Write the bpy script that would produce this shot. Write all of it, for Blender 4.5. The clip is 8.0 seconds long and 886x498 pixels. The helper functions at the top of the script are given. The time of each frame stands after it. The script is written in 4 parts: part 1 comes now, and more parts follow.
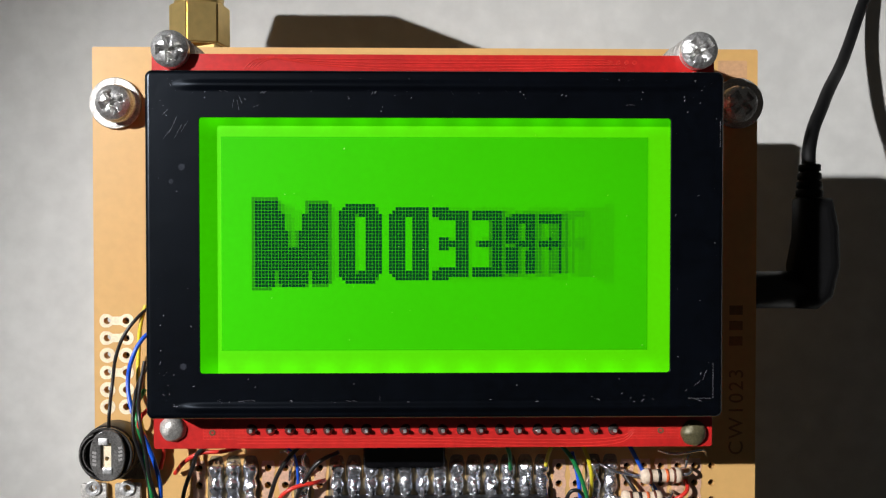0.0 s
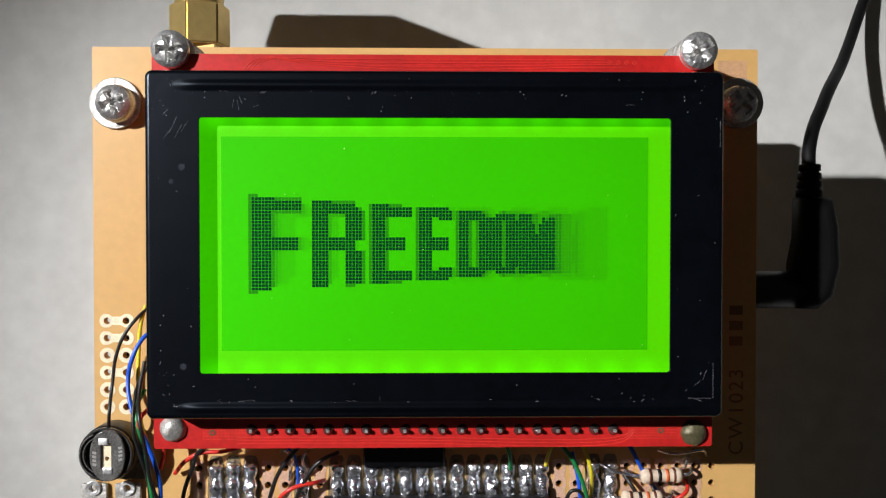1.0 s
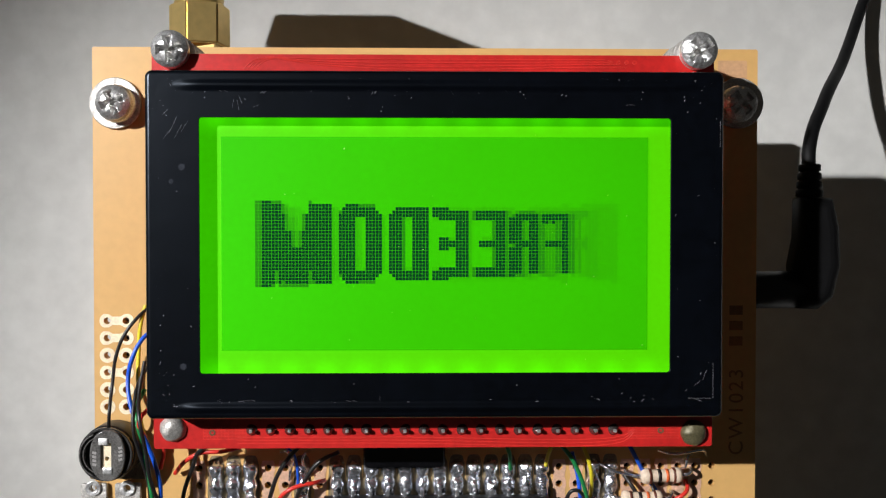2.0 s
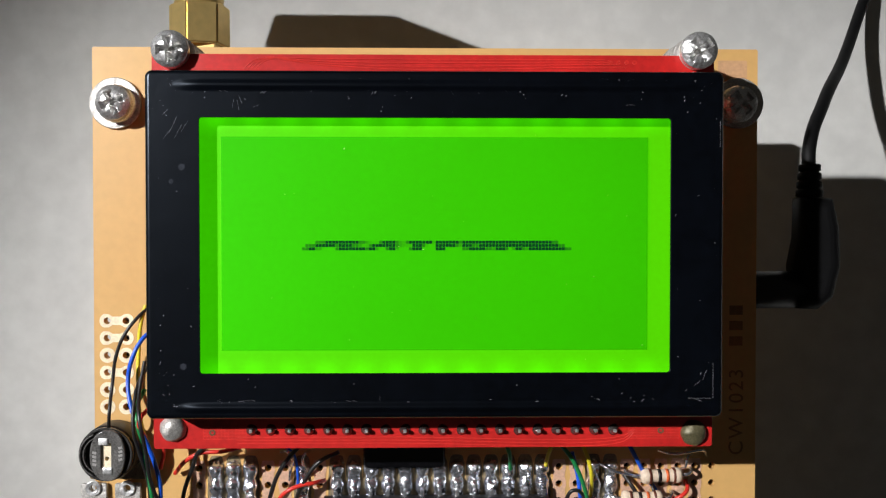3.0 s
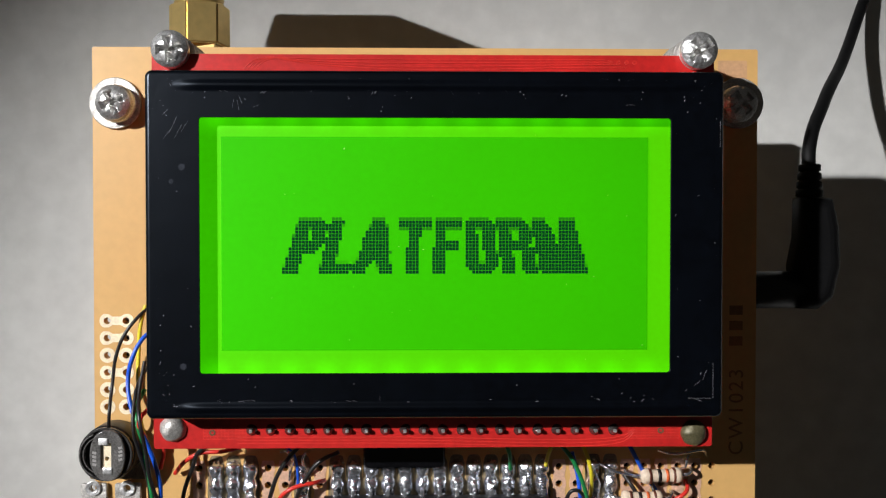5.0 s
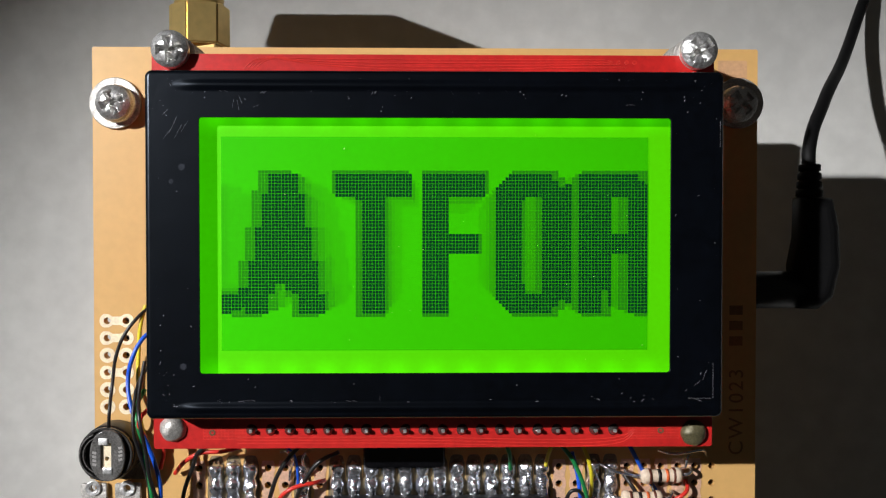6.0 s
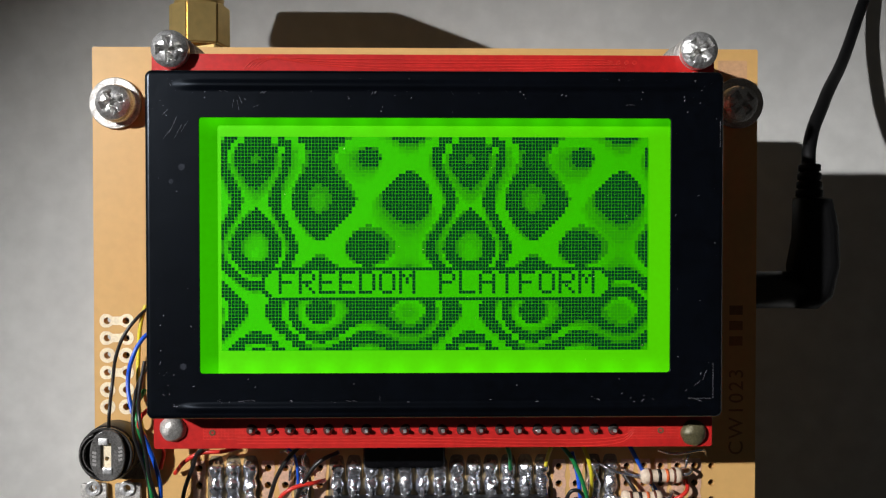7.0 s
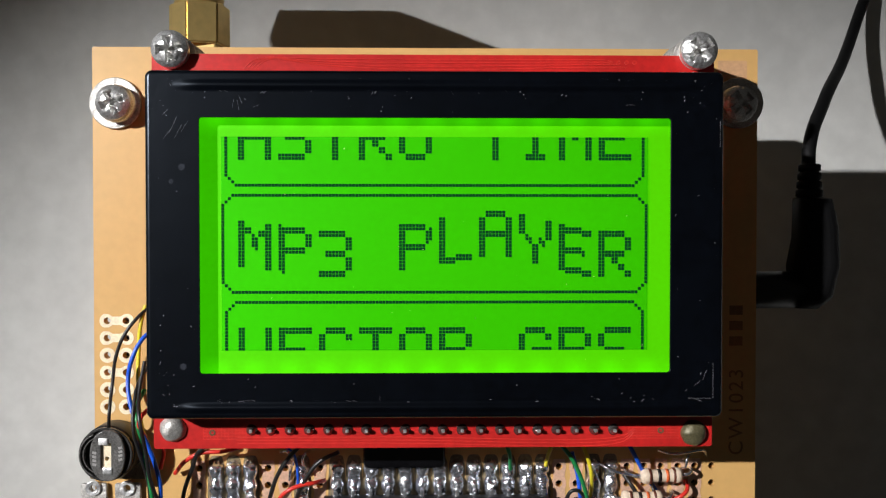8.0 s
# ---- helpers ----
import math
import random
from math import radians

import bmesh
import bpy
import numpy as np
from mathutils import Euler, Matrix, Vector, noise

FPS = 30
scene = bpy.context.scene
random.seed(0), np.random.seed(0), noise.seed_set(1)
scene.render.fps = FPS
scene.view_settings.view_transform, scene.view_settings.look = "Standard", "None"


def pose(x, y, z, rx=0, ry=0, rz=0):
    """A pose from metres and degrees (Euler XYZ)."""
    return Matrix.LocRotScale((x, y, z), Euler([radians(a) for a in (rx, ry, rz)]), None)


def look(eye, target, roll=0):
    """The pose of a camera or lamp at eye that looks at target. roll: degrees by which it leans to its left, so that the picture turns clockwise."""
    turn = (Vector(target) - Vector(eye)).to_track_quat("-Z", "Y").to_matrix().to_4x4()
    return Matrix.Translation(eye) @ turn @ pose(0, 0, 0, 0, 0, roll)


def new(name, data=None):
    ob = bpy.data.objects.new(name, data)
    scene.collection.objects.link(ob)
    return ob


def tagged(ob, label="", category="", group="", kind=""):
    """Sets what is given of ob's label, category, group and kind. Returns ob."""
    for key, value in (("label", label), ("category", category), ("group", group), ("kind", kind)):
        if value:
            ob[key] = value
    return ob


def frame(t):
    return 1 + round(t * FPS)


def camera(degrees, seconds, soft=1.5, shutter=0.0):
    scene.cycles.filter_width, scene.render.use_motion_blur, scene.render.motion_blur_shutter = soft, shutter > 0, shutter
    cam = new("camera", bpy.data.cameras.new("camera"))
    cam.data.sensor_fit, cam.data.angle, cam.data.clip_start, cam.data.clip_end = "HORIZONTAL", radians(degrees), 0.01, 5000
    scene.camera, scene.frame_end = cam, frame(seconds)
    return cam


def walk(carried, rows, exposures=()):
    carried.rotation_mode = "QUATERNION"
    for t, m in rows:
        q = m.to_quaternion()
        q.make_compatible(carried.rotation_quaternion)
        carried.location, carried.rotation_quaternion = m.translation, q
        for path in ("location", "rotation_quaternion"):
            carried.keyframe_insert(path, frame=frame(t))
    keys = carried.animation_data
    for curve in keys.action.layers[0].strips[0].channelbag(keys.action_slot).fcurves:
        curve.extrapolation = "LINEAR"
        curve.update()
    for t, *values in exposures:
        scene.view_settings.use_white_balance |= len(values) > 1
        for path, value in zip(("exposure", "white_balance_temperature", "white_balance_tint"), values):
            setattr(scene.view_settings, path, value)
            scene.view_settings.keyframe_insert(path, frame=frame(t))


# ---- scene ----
# All lengths below are in millimetres; MM turns them into metres.
MM = 0.001
CLIP = 8.0
cam = camera(52.2, CLIP, 1.25)
EYE = pose(0, 0, 159.3 * MM, -1.1, -1.2, 0)
walk(cam, [(0.0, EYE), (CLIP, EYE)], [(0.0, 0.1), (3.5, 0.08), (6.0, 0.03), (6.5, 0.0), (7.0, -0.1), (7.5, 0.05), (CLIP, 0.08)])


# ---- light ----
world = bpy.data.worlds.new("room")
scene.world = world
world.use_nodes = True
world.node_tree.nodes["Background"].inputs[0].default_value = (1.0, 0.96, 0.88, 1)
world.node_tree.nodes["Background"].inputs[1].default_value = 0.020
# The only lamp is out of view on an added stand: its bulb glows by its material, deep in a black shade.
# Time, place of the bulb and the spot that it is turned to, in millimetres.
LAMP_ROWS = [(0.0, (-505, 230, 615), (52, -60, 0)), (1.5, (-505, 230, 615), (52, -66, 0)), (3.5, (-505, 231, 615), (51, -75, 0)), (4.5, (-505, 231, 615), (51, -80, 0)),
             (6.0, (-506, 230, 615), (51, -85, 0)), (6.5, (-507, 229, 615), (50, -89, 0)), (7.0, (-516, 222, 615), (50, -90, 0)), (8.0, (-519, 217, 615), (45, -94, 0))]



# ---- materials ----
def material(name, color, rough=0.5, metal=0.0, noise_scale=0.0, dark=0.8, bump=0.0, bump_scale=400.0, coat=0.0, spread=0.0, ior=1.5):
    """A Principled material with mottling at two scales, fine relief, and a tone that differs a little from piece to piece."""
    m = bpy.data.materials.new(name)
    m.use_nodes = True
    nt = m.node_tree
    b = nt.nodes["Principled BSDF"]
    b.inputs["Base Color"].default_value = (*color, 1)
    b.inputs["Roughness"].default_value, b.inputs["Metallic"].default_value = rough, metal
    b.inputs["Coat Weight"].default_value, b.inputs["IOR"].default_value = coat, ior
    co = nt.nodes.new("ShaderNodeTexCoord")
    if noise_scale:
        big, fine = nt.nodes.new("ShaderNodeTexNoise"), nt.nodes.new("ShaderNodeTexNoise")
        big.inputs["Scale"].default_value, fine.inputs["Scale"].default_value = noise_scale, noise_scale * 11
        big.inputs["Detail"].default_value = fine.inputs["Detail"].default_value = 5
        both = nt.nodes.new("ShaderNodeMath")
        both.operation = "ADD"
        mix = nt.nodes.new("ShaderNodeMix")
        mix.data_type = "RGBA"
        rng = nt.nodes.new("ShaderNodeMapRange")
        rng.inputs[1].default_value, rng.inputs[2].default_value = 0.75, 1.25
        mix.inputs[6].default_value = (*[c * dark for c in color], 1)
        mix.inputs[7].default_value = (*[min(1, c * (2 - dark)) for c in color], 1)
        for n in (big, fine):
            nt.links.new(co.outputs["Object"], n.inputs["Vector"])
        nt.links.new(big.outputs["Fac"], both.inputs[0])
        nt.links.new(fine.outputs["Fac"], both.inputs[1])
        nt.links.new(both.outputs[0], rng.inputs[0])
        nt.links.new(rng.outputs[0], mix.inputs[0])
        tone = mix.outputs[2]
        if spread:
            info, hsv, r2 = nt.nodes.new("ShaderNodeObjectInfo"), nt.nodes.new("ShaderNodeHueSaturation"), nt.nodes.new("ShaderNodeMapRange")
            r2.inputs[3].default_value, r2.inputs[4].default_value = 1 - spread, 1 + spread
            nt.links.new(info.outputs["Random"], r2.inputs[0])
            nt.links.new(r2.outputs[0], hsv.inputs["Value"])
            nt.links.new(tone, hsv.inputs["Color"])
            tone = hsv.outputs[0]
        nt.links.new(tone, b.inputs["Base Color"])
    if bump:
        n, bp = nt.nodes.new("ShaderNodeTexNoise"), nt.nodes.new("ShaderNodeBump")
        n.inputs["Scale"].default_value, n.inputs["Detail"].default_value = bump_scale, 6
        bp.inputs["Strength"].default_value, bp.inputs["Distance"].default_value = bump, 0.0004
        nt.links.new(co.outputs["Object"], n.inputs["Vector"])
        nt.links.new(n.outputs["Fac"], bp.inputs["Height"])
        nt.links.new(bp.outputs[0], b.inputs["Normal"])
    return m


TABLE = material("laminate", (0.56, 0.555, 0.53), 0.55, 0, 22, 0.92, 0.08, 700)
PHENOLIC = material("phenolic_board", (0.64, 0.38, 0.135), 0.4, 0, 60, 0.955, 0.05, 300)
RED_MASK = material("red_solder_mask", (0.50, 0.018, 0.016), 0.32, 0, 120, 0.85, 0.08, 700)
RED_TRACE = material("red_masked_copper", (0.60, 0.036, 0.026), 0.3, 0, 120, 0.85)
BLACK_PAINT = material("black_painted_steel", (0.0012, 0.0017, 0.0030), 0.26, 0, 80, 0.6, 0.12, 260, ior=1.42)
BLACK_PAINT.node_tree.nodes["Principled BSDF"].inputs["Specular Tint"].default_value = (0.72, 0.84, 1.0, 1)
BLACK_PLASTIC = material("black_plastic", (0.004, 0.004, 0.0048), 0.45, 0, 300, 0.7, 0.1, 900)
RUBBER = material("black_rubber", (0.003, 0.003, 0.0033), 0.6, 0, 200, 0.7, 0.1, 700, ior=1.3)
STEEL = material("nickel_plated_steel", (0.84, 0.82, 0.79), 0.36, 0.85, 400, 0.6, 1.0, 420)
ZINC = material("zinc_washer", (0.50, 0.48, 0.45), 0.45, 0.55, 500, 0.6, 0.6, 900)
BRASS = material("gold_plated_brass", (0.82, 0.60, 0.23), 0.34, 0.8, 60, 0.92, 0.03, 300)
SOLDER = material("solder", (0.72, 0.755, 0.90), 0.22, 0.92, 500, 0.6, 0.8, 420)
FLUX = material("flux_residue", (0.20, 0.155, 0.09), 0.22, 0, 400, 0.6, 0.3, 900, 0.5)
COPPER = material("tinned_copper_pad", (0.90, 0.76, 0.54), 0.4, 0.1, 300, 0.85, 0.2, 900)
CORNER_PINK = material("bare_pink_laminate", (0.55, 0.32, 0.17), 0.5, 0, 200, 0.9, 0.1, 900)
COPPER_BARE = material("lacquered_copper_pad", (0.78, 0.49, 0.34), 0.36, 0.3, 300, 0.85, 0.2, 900)
CREAM = material("cream_resistor_body", (0.72, 0.58, 0.44), 0.35, 0, 400, 0.9, 0.1, 900)
BAND_BROWN = material("brown_band", (0.12, 0.03, 0.015), 0.4, 0, 400, 0.9)
BAND_BLACK = material("black_band", (0.012, 0.01, 0.01), 0.4, 0, 400, 0.9)
BAND_ORANGE = material("orange_band", (0.70, 0.13, 0.03), 0.4, 0, 400, 0.9)
WIRE_BLACK = material("black_wire_jacket", (0.014, 0.013, 0.013), 0.35, 0, 300, 0.7)
WIRE_RED = material("red_wire_jacket", (0.60, 0.03, 0.02), 0.35, 0, 300, 0.85)
WIRE_BLUE = material("blue_wire_jacket", (0.01, 0.09, 0.60), 0.35, 0, 300, 0.85)
WIRE_GREEN = material("green_wire_jacket", (0.015, 0.22, 0.06), 0.35, 0, 300, 0.85)
WIRE_YELLOW = material("yellow_wire_jacket", (0.72, 0.60, 0.03), 0.35, 0, 300, 0.85)
SCREEN_DUST = material("pale_dust", (0.45, 0.75, 0.25), 0.8, 0, 300, 0.9)
DARK_SOLDER = material("oxidised_solder", (0.20, 0.18, 0.17), 0.2, 0.85, 500, 0.6, 1.0, 450)
DULL_FLUX = material("flux_coated_solder", (0.13, 0.115, 0.06), 0.4, 0.3, 500, 0.6, 0.7, 900)
GLOSS_PLASTIC = material("glossy_black_plastic", (0.035, 0.034, 0.033), 0.2, 0, 300, 0.5, 0.6, 400)
CHIP_PLASTIC = material("shiny_black_epoxy", (0.004, 0.004, 0.005), 0.16, 0, 300, 0.6, 0.12, 300)
FACE_PLASTIC = material("worn_black_plastic", (0.10, 0.097, 0.093), 0.17, 0, 400, 0.5, 0.6, 500)
GREY_PLASTIC = material("worn_grey_relief", (0.30, 0.29, 0.28), 0.35, 0, 300, 0.7, 0.2, 700)
INK = material("stamped_ink", (0.31, 0.15, 0.05), 0.6, 0, 300, 0.8)
# tone of dust and scratches, also of the glint painted on the lip
DUST_GLINT = material("dust", (0.32, 0.32, 0.36), 0.8, 0, 300, 0.9)
SMEAR = material("faint_smear", (0.30, 0.33, 0.42), 0.7, 0, 900, 0.4)
SMEAR_MIX, SMEAR_CLEAR = SMEAR.node_tree.nodes.new("ShaderNodeMixShader"), SMEAR.node_tree.nodes.new("ShaderNodeBsdfTransparent")
SMEAR_MIX.inputs[0].default_value = 0.035
SMEAR.node_tree.links.new(SMEAR_CLEAR.outputs[0], SMEAR_MIX.inputs[1])
SMEAR.node_tree.links.new(SMEAR.node_tree.nodes["Principled BSDF"].outputs[0], SMEAR_MIX.inputs[2])
SMEAR.node_tree.links.new(SMEAR_MIX.outputs[0], SMEAR.node_tree.nodes["Material Output"].inputs["Surface"])
# dark colour that stands for the shade inside the drilled holes
HOLE_SHADE = material("painted_hole_shade", (0.03, 0.016, 0.008), 0.8, 0, 300, 0.7)


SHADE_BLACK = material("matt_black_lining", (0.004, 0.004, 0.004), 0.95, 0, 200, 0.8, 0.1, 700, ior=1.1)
BULB = bpy.data.materials.new("lamp_lens")
BULB.use_nodes = True
BULB.node_tree.nodes["Principled BSDF"].inputs["Emission Color"].default_value = (0.975, 0.97, 0.98, 1)
BULB.node_tree.nodes["Principled BSDF"].inputs["Emission Strength"].default_value = 15500


def glow(name, light, paint, strength, mottling=0.1, leds=None, slope=0.0):
    """A lit light-guide: emission that varies a little over the sheet, over a diffuse green base."""
    m = bpy.data.materials.new(name)
    m.use_nodes = True
    nt = m.node_tree
    b = nt.nodes["Principled BSDF"]
    b.inputs["Base Color"].default_value, b.inputs["Roughness"].default_value = (*paint, 1), 0.4
    b.inputs["IOR"].default_value = 1.22
    b.inputs["Emission Color"].default_value = (*light, 1)
    co = nt.nodes.new("ShaderNodeTexCoord")
    n, fine = nt.nodes.new("ShaderNodeTexNoise"), nt.nodes.new("ShaderNodeTexNoise")
    n.inputs["Scale"].default_value, fine.inputs["Scale"].default_value = 30, 1600
    add, rng = nt.nodes.new("ShaderNodeMath"), nt.nodes.new("ShaderNodeMapRange")
    add.operation = "ADD"
    rng.inputs[1].default_value, rng.inputs[2].default_value = 0.7, 1.3
    rng.inputs[3].default_value, rng.inputs[4].default_value = strength * (1 - mottling), strength * (1 + mottling)
    for k in (n, fine):
        nt.links.new(co.outputs["Object"], k.inputs["Vector"])
    nt.links.new(n.outputs["Fac"], add.inputs[0])
    nt.links.new(fine.outputs["Fac"], add.inputs[1])
    nt.links.new(add.outputs[0], rng.inputs[0])
    level = rng.outputs[0]
    if slope:
        # emission painted brighter on the left, for the haze there, and dimmer rightwards
        xyz, fall, dim = nt.nodes.new("ShaderNodeSeparateXYZ"), nt.nodes.new("ShaderNodeMapRange"), nt.nodes.new("ShaderNodeMath")
        fall.inputs[1].default_value, fall.inputs[2].default_value = -0.03, 0.03
        fall.inputs[3].default_value, fall.inputs[4].default_value = 1 + slope, 1 - slope
        dim.operation = "MULTIPLY"
        nt.links.new(co.outputs["Object"], xyz.inputs[0])
        nt.links.new(xyz.outputs["X"], fall.inputs[0])
        nt.links.new(fall.outputs[0], dim.inputs[0])
        nt.links.new(level, dim.inputs[1])
        level = dim.outputs[0]
    if leds:
        # rows of light-emitting diodes behind the upper and lower edges
        sep, wave, ripple, near = nt.nodes.new("ShaderNodeSeparateXYZ"), nt.nodes.new("ShaderNodeMath"), nt.nodes.new("ShaderNodeMath"), nt.nodes.new("ShaderNodeMapRange")
        size, gain, total = nt.nodes.new("ShaderNodeMath"), nt.nodes.new("ShaderNodeMath"), nt.nodes.new("ShaderNodeMath")
        wave.operation, ripple.operation, size.operation, gain.operation, total.operation = "MULTIPLY", "SINE", "ABSOLUTE", "MULTIPLY", "MULTIPLY_ADD"
        shift = nt.nodes.new("ShaderNodeMath")
        shift.operation, shift.inputs[1].default_value = "SUBTRACT", leds[0] * MM
        wave.inputs[1].default_value = math.tau / 0.0046
        near.interpolation_type = "SMOOTHSTEP"
        near.inputs[1].default_value, near.inputs[2].default_value = (leds[1] - 2.6) * MM, (leds[1] + 0.2) * MM
        lift = nt.nodes.new("ShaderNodeMath")
        lift.operation, lift.inputs[1].default_value, lift.inputs[2].default_value = "MULTIPLY_ADD", 0.14, 0.34
        nt.links.new(co.outputs["Object"], sep.inputs[0])
        nt.links.new(sep.outputs["X"], wave.inputs[0])
        nt.links.new(wave.outputs[0], ripple.inputs[0])
        nt.links.new(ripple.outputs[0], lift.inputs[0])
        nt.links.new(sep.outputs["Y"], shift.inputs[0])
        nt.links.new(shift.outputs[0], size.inputs[0])
        nt.links.new(size.outputs[0], near.inputs[0])
        nt.links.new(near.outputs[0], gain.inputs[0])
        nt.links.new(lift.outputs[0], gain.inputs[1])
        total.inputs[1].default_value = 1.0
        nt.links.new(gain.outputs[0], total.inputs[0])
        nt.links.new(level, total.inputs[2])
        level = total.outputs[0]
    nt.links.new(level, b.inputs["Emission Strength"])
    return m


GUIDE = glow("backlight_guide", (0.036, 0.50, 0.0), (0.060, 0.28, 0.0), 0.82, 0.05, (-1.81, 16.26), 0.10)
CELL = glow("liquid_crystal_cell", (0.016, 0.41, 0.0), (0.038, 0.23, 0.0), 0.93, 0.07, slope=0.20)


def veil(share):
    """A layer of the crystal: as green as the cell, and partly clear."""
    m = glow("crystal_layer", (0.016, 0.41, 0.0), (0.038, 0.23, 0.0), 0.93, 0.07, slope=0.20)
    nt = m.node_tree
    mix, clear = nt.nodes.new("ShaderNodeMixShader"), nt.nodes.new("ShaderNodeBsdfTransparent")
    mix.inputs[0].default_value = share
    nt.links.new(clear.outputs[0], mix.inputs[1])
    nt.links.new(nt.nodes["Principled BSDF"].outputs[0], mix.inputs[2])
    nt.links.new(mix.outputs[0], nt.nodes["Material Output"].inputs["Surface"])
    return m


VEIL = veil(0.33)
DOT = material("dark_liquid_crystal", (0.002, 0.036, 0.012), 0.6, ior=1.08)


# ---- building helpers ----
def link_mesh(name, me, mat, parent=None, label=""):
    ob = new(name, me)
    if not me.materials:
        me.materials.append(mat)
    if parent:
        ob.parent = parent
    return tagged(ob, label)


def part(name, bm, mat, parent=None, label="", smooth=False):
    """Links a bmesh in millimetres as one mesh object."""
    bmesh.ops.scale(bm, vec=(MM, MM, MM), verts=bm.verts)
    if smooth:
        for f in bm.faces:
            f.smooth = True
    me = bpy.data.meshes.new(name)
    bm.to_mesh(me)
    bm.free()
    return link_mesh(name, me, mat, parent, label)


def thing(name, label, category, group="", kind=""):
    return tagged(new(name), label, category, group, kind)


def box(bm, x0, y0, z0, x1, y1, z1, bevel=0.0, segments=2):
    made = bmesh.ops.create_cube(bm, size=1, matrix=Matrix.Translation(((x0 + x1) / 2, (y0 + y1) / 2, (z0 + z1) / 2)) @ Matrix.Diagonal((x1 - x0, y1 - y0, z1 - z0, 1)))
    if bevel:
        edges = {e for v in made["verts"] for e in v.link_edges}
        bmesh.ops.bevel(bm, geom=list(edges), offset=bevel, segments=segments, profile=0.6, affect="EDGES")
    return bm


def rod(bm, a, b, r, r2=None, n=24):
    """A cylinder or cone from a to b."""
    a, b = Vector(a), Vector(b)
    m = Matrix.Translation((a + b) / 2) @ (b - a).to_track_quat("Z", "Y").to_matrix().to_4x4()
    bmesh.ops.create_cone(bm, cap_ends=True, segments=n, radius1=r, radius2=r if r2 is None else r2, depth=(b - a).length, matrix=m)
    return bm


def lathe(profile, n=40, at=(0, 0, 0)):
    """A turned body about z from (radius, height) pairs."""
    bm = bmesh.new()
    rings = [[bm.verts.new((at[0] + r * math.cos(i * math.tau / n), at[1] + r * math.sin(i * math.tau / n), at[2] + z)) for i in range(n)] for r, z in profile]
    for p, q in zip(rings, rings[1:]):
        for i in range(n):
            bm.faces.new((p[i], p[(i + 1) % n], q[(i + 1) % n], q[i]))
    bm.faces.new(rings[-1])
    bm.faces.new(rings[0][::-1])
    return bm


def circle(x, y, r, n=20):
    return [(x + r * math.cos(i * math.tau / n), y + r * math.sin(i * math.tau / n)) for i in range(n)]


def rect(x0, y0, x1, y1, r=0.0, n=6):
    if not r:
        return [(x0, y0), (x1, y0), (x1, y1), (x0, y1)]
    out = []
    for cx, cy, a0 in ((x1 - r, y0 + r, -90), (x1 - r, y1 - r, 0), (x0 + r, y1 - r, 90), (x0 + r, y0 + r, 180)):
        out += [(cx + r * math.cos(radians(a0 + 90 * i / n)), cy + r * math.sin(radians(a0 + 90 * i / n))) for i in range(n + 1)]
    return out


def plate(name, loops, z0, z1, mat, parent=None, label="", bevel=0.0, rounds=1):
    """A flat plate between two heights: the first loop is its outline, the others are holes through it."""
    cu = bpy.data.curves.new(name, "CURVE")
    cu.dimensions, cu.fill_mode = "2D", "BOTH"
    cu.extrude, cu.bevel_depth, cu.bevel_resolution = ((z1 - z0) / 2 - bevel) * MM, bevel * MM, rounds
    cu.offset = -bevel * MM
    for loop in loops:
        s = cu.splines.new("POLY")
        s.points.add(len(loop) - 1)
        for p, (x, y) in zip(s.points, loop):
            p.co = (x * MM, y * MM, 0, 1)
        s.use_cyclic_u = True
    tmp = bpy.data.objects.new(name, cu)
    me = bpy.data.meshes.new_from_object(tmp)
    bpy.data.objects.remove(tmp)
    bpy.data.curves.remove(cu)
    me.transform(Matrix.Translation((0, 0, (z0 + z1) / 2 * MM)))
    me.materials.clear()
    return link_mesh(name, me, mat, parent, label)


def tube(name, points, r, mat, parent=None, label="", res=10):
    """A round wire through the points."""
    cu = bpy.data.curves.new(name, "CURVE")
    cu.dimensions, cu.bevel_depth, cu.bevel_resolution, cu.resolution_u, cu.use_fill_caps = "3D", r * MM, 4, res, True
    s = cu.splines.new("BEZIER")
    s.bezier_points.add(len(points) - 1)
    for p, co in zip(s.bezier_points, points):
        p.co = Vector(co) * MM
        p.handle_left_type = p.handle_right_type = "AUTO"
    tmp = bpy.data.objects.new(name, cu)
    me = bpy.data.meshes.new_from_object(tmp)
    bpy.data.objects.remove(tmp)
    bpy.data.curves.remove(cu)
    me.materials.clear()
    for f in me.polygons:
        f.use_smooth = True
    return link_mesh(name, me, mat, parent, label)


# ---- large structure ----
BOARD_Z = 25.6      # upper face of the prototyping board
PCB_Z = 38.8        # upper face of the red board
PANEL_Z = 42.95     # face of the lit panel
BEZEL_Z = 45.1      # front of the black frame

TABLE_Z = -22.0
LOWER_Z = 7.2      # upper face of the added lower board

bm = box(bmesh.new(), -700, -500, TABLE_Z - 20, 700, 500, TABLE_Z, 3)
tagged(part("table_top", bm, TABLE), "pale grey laminate table top, faintly mottled", "table", kind="structure")


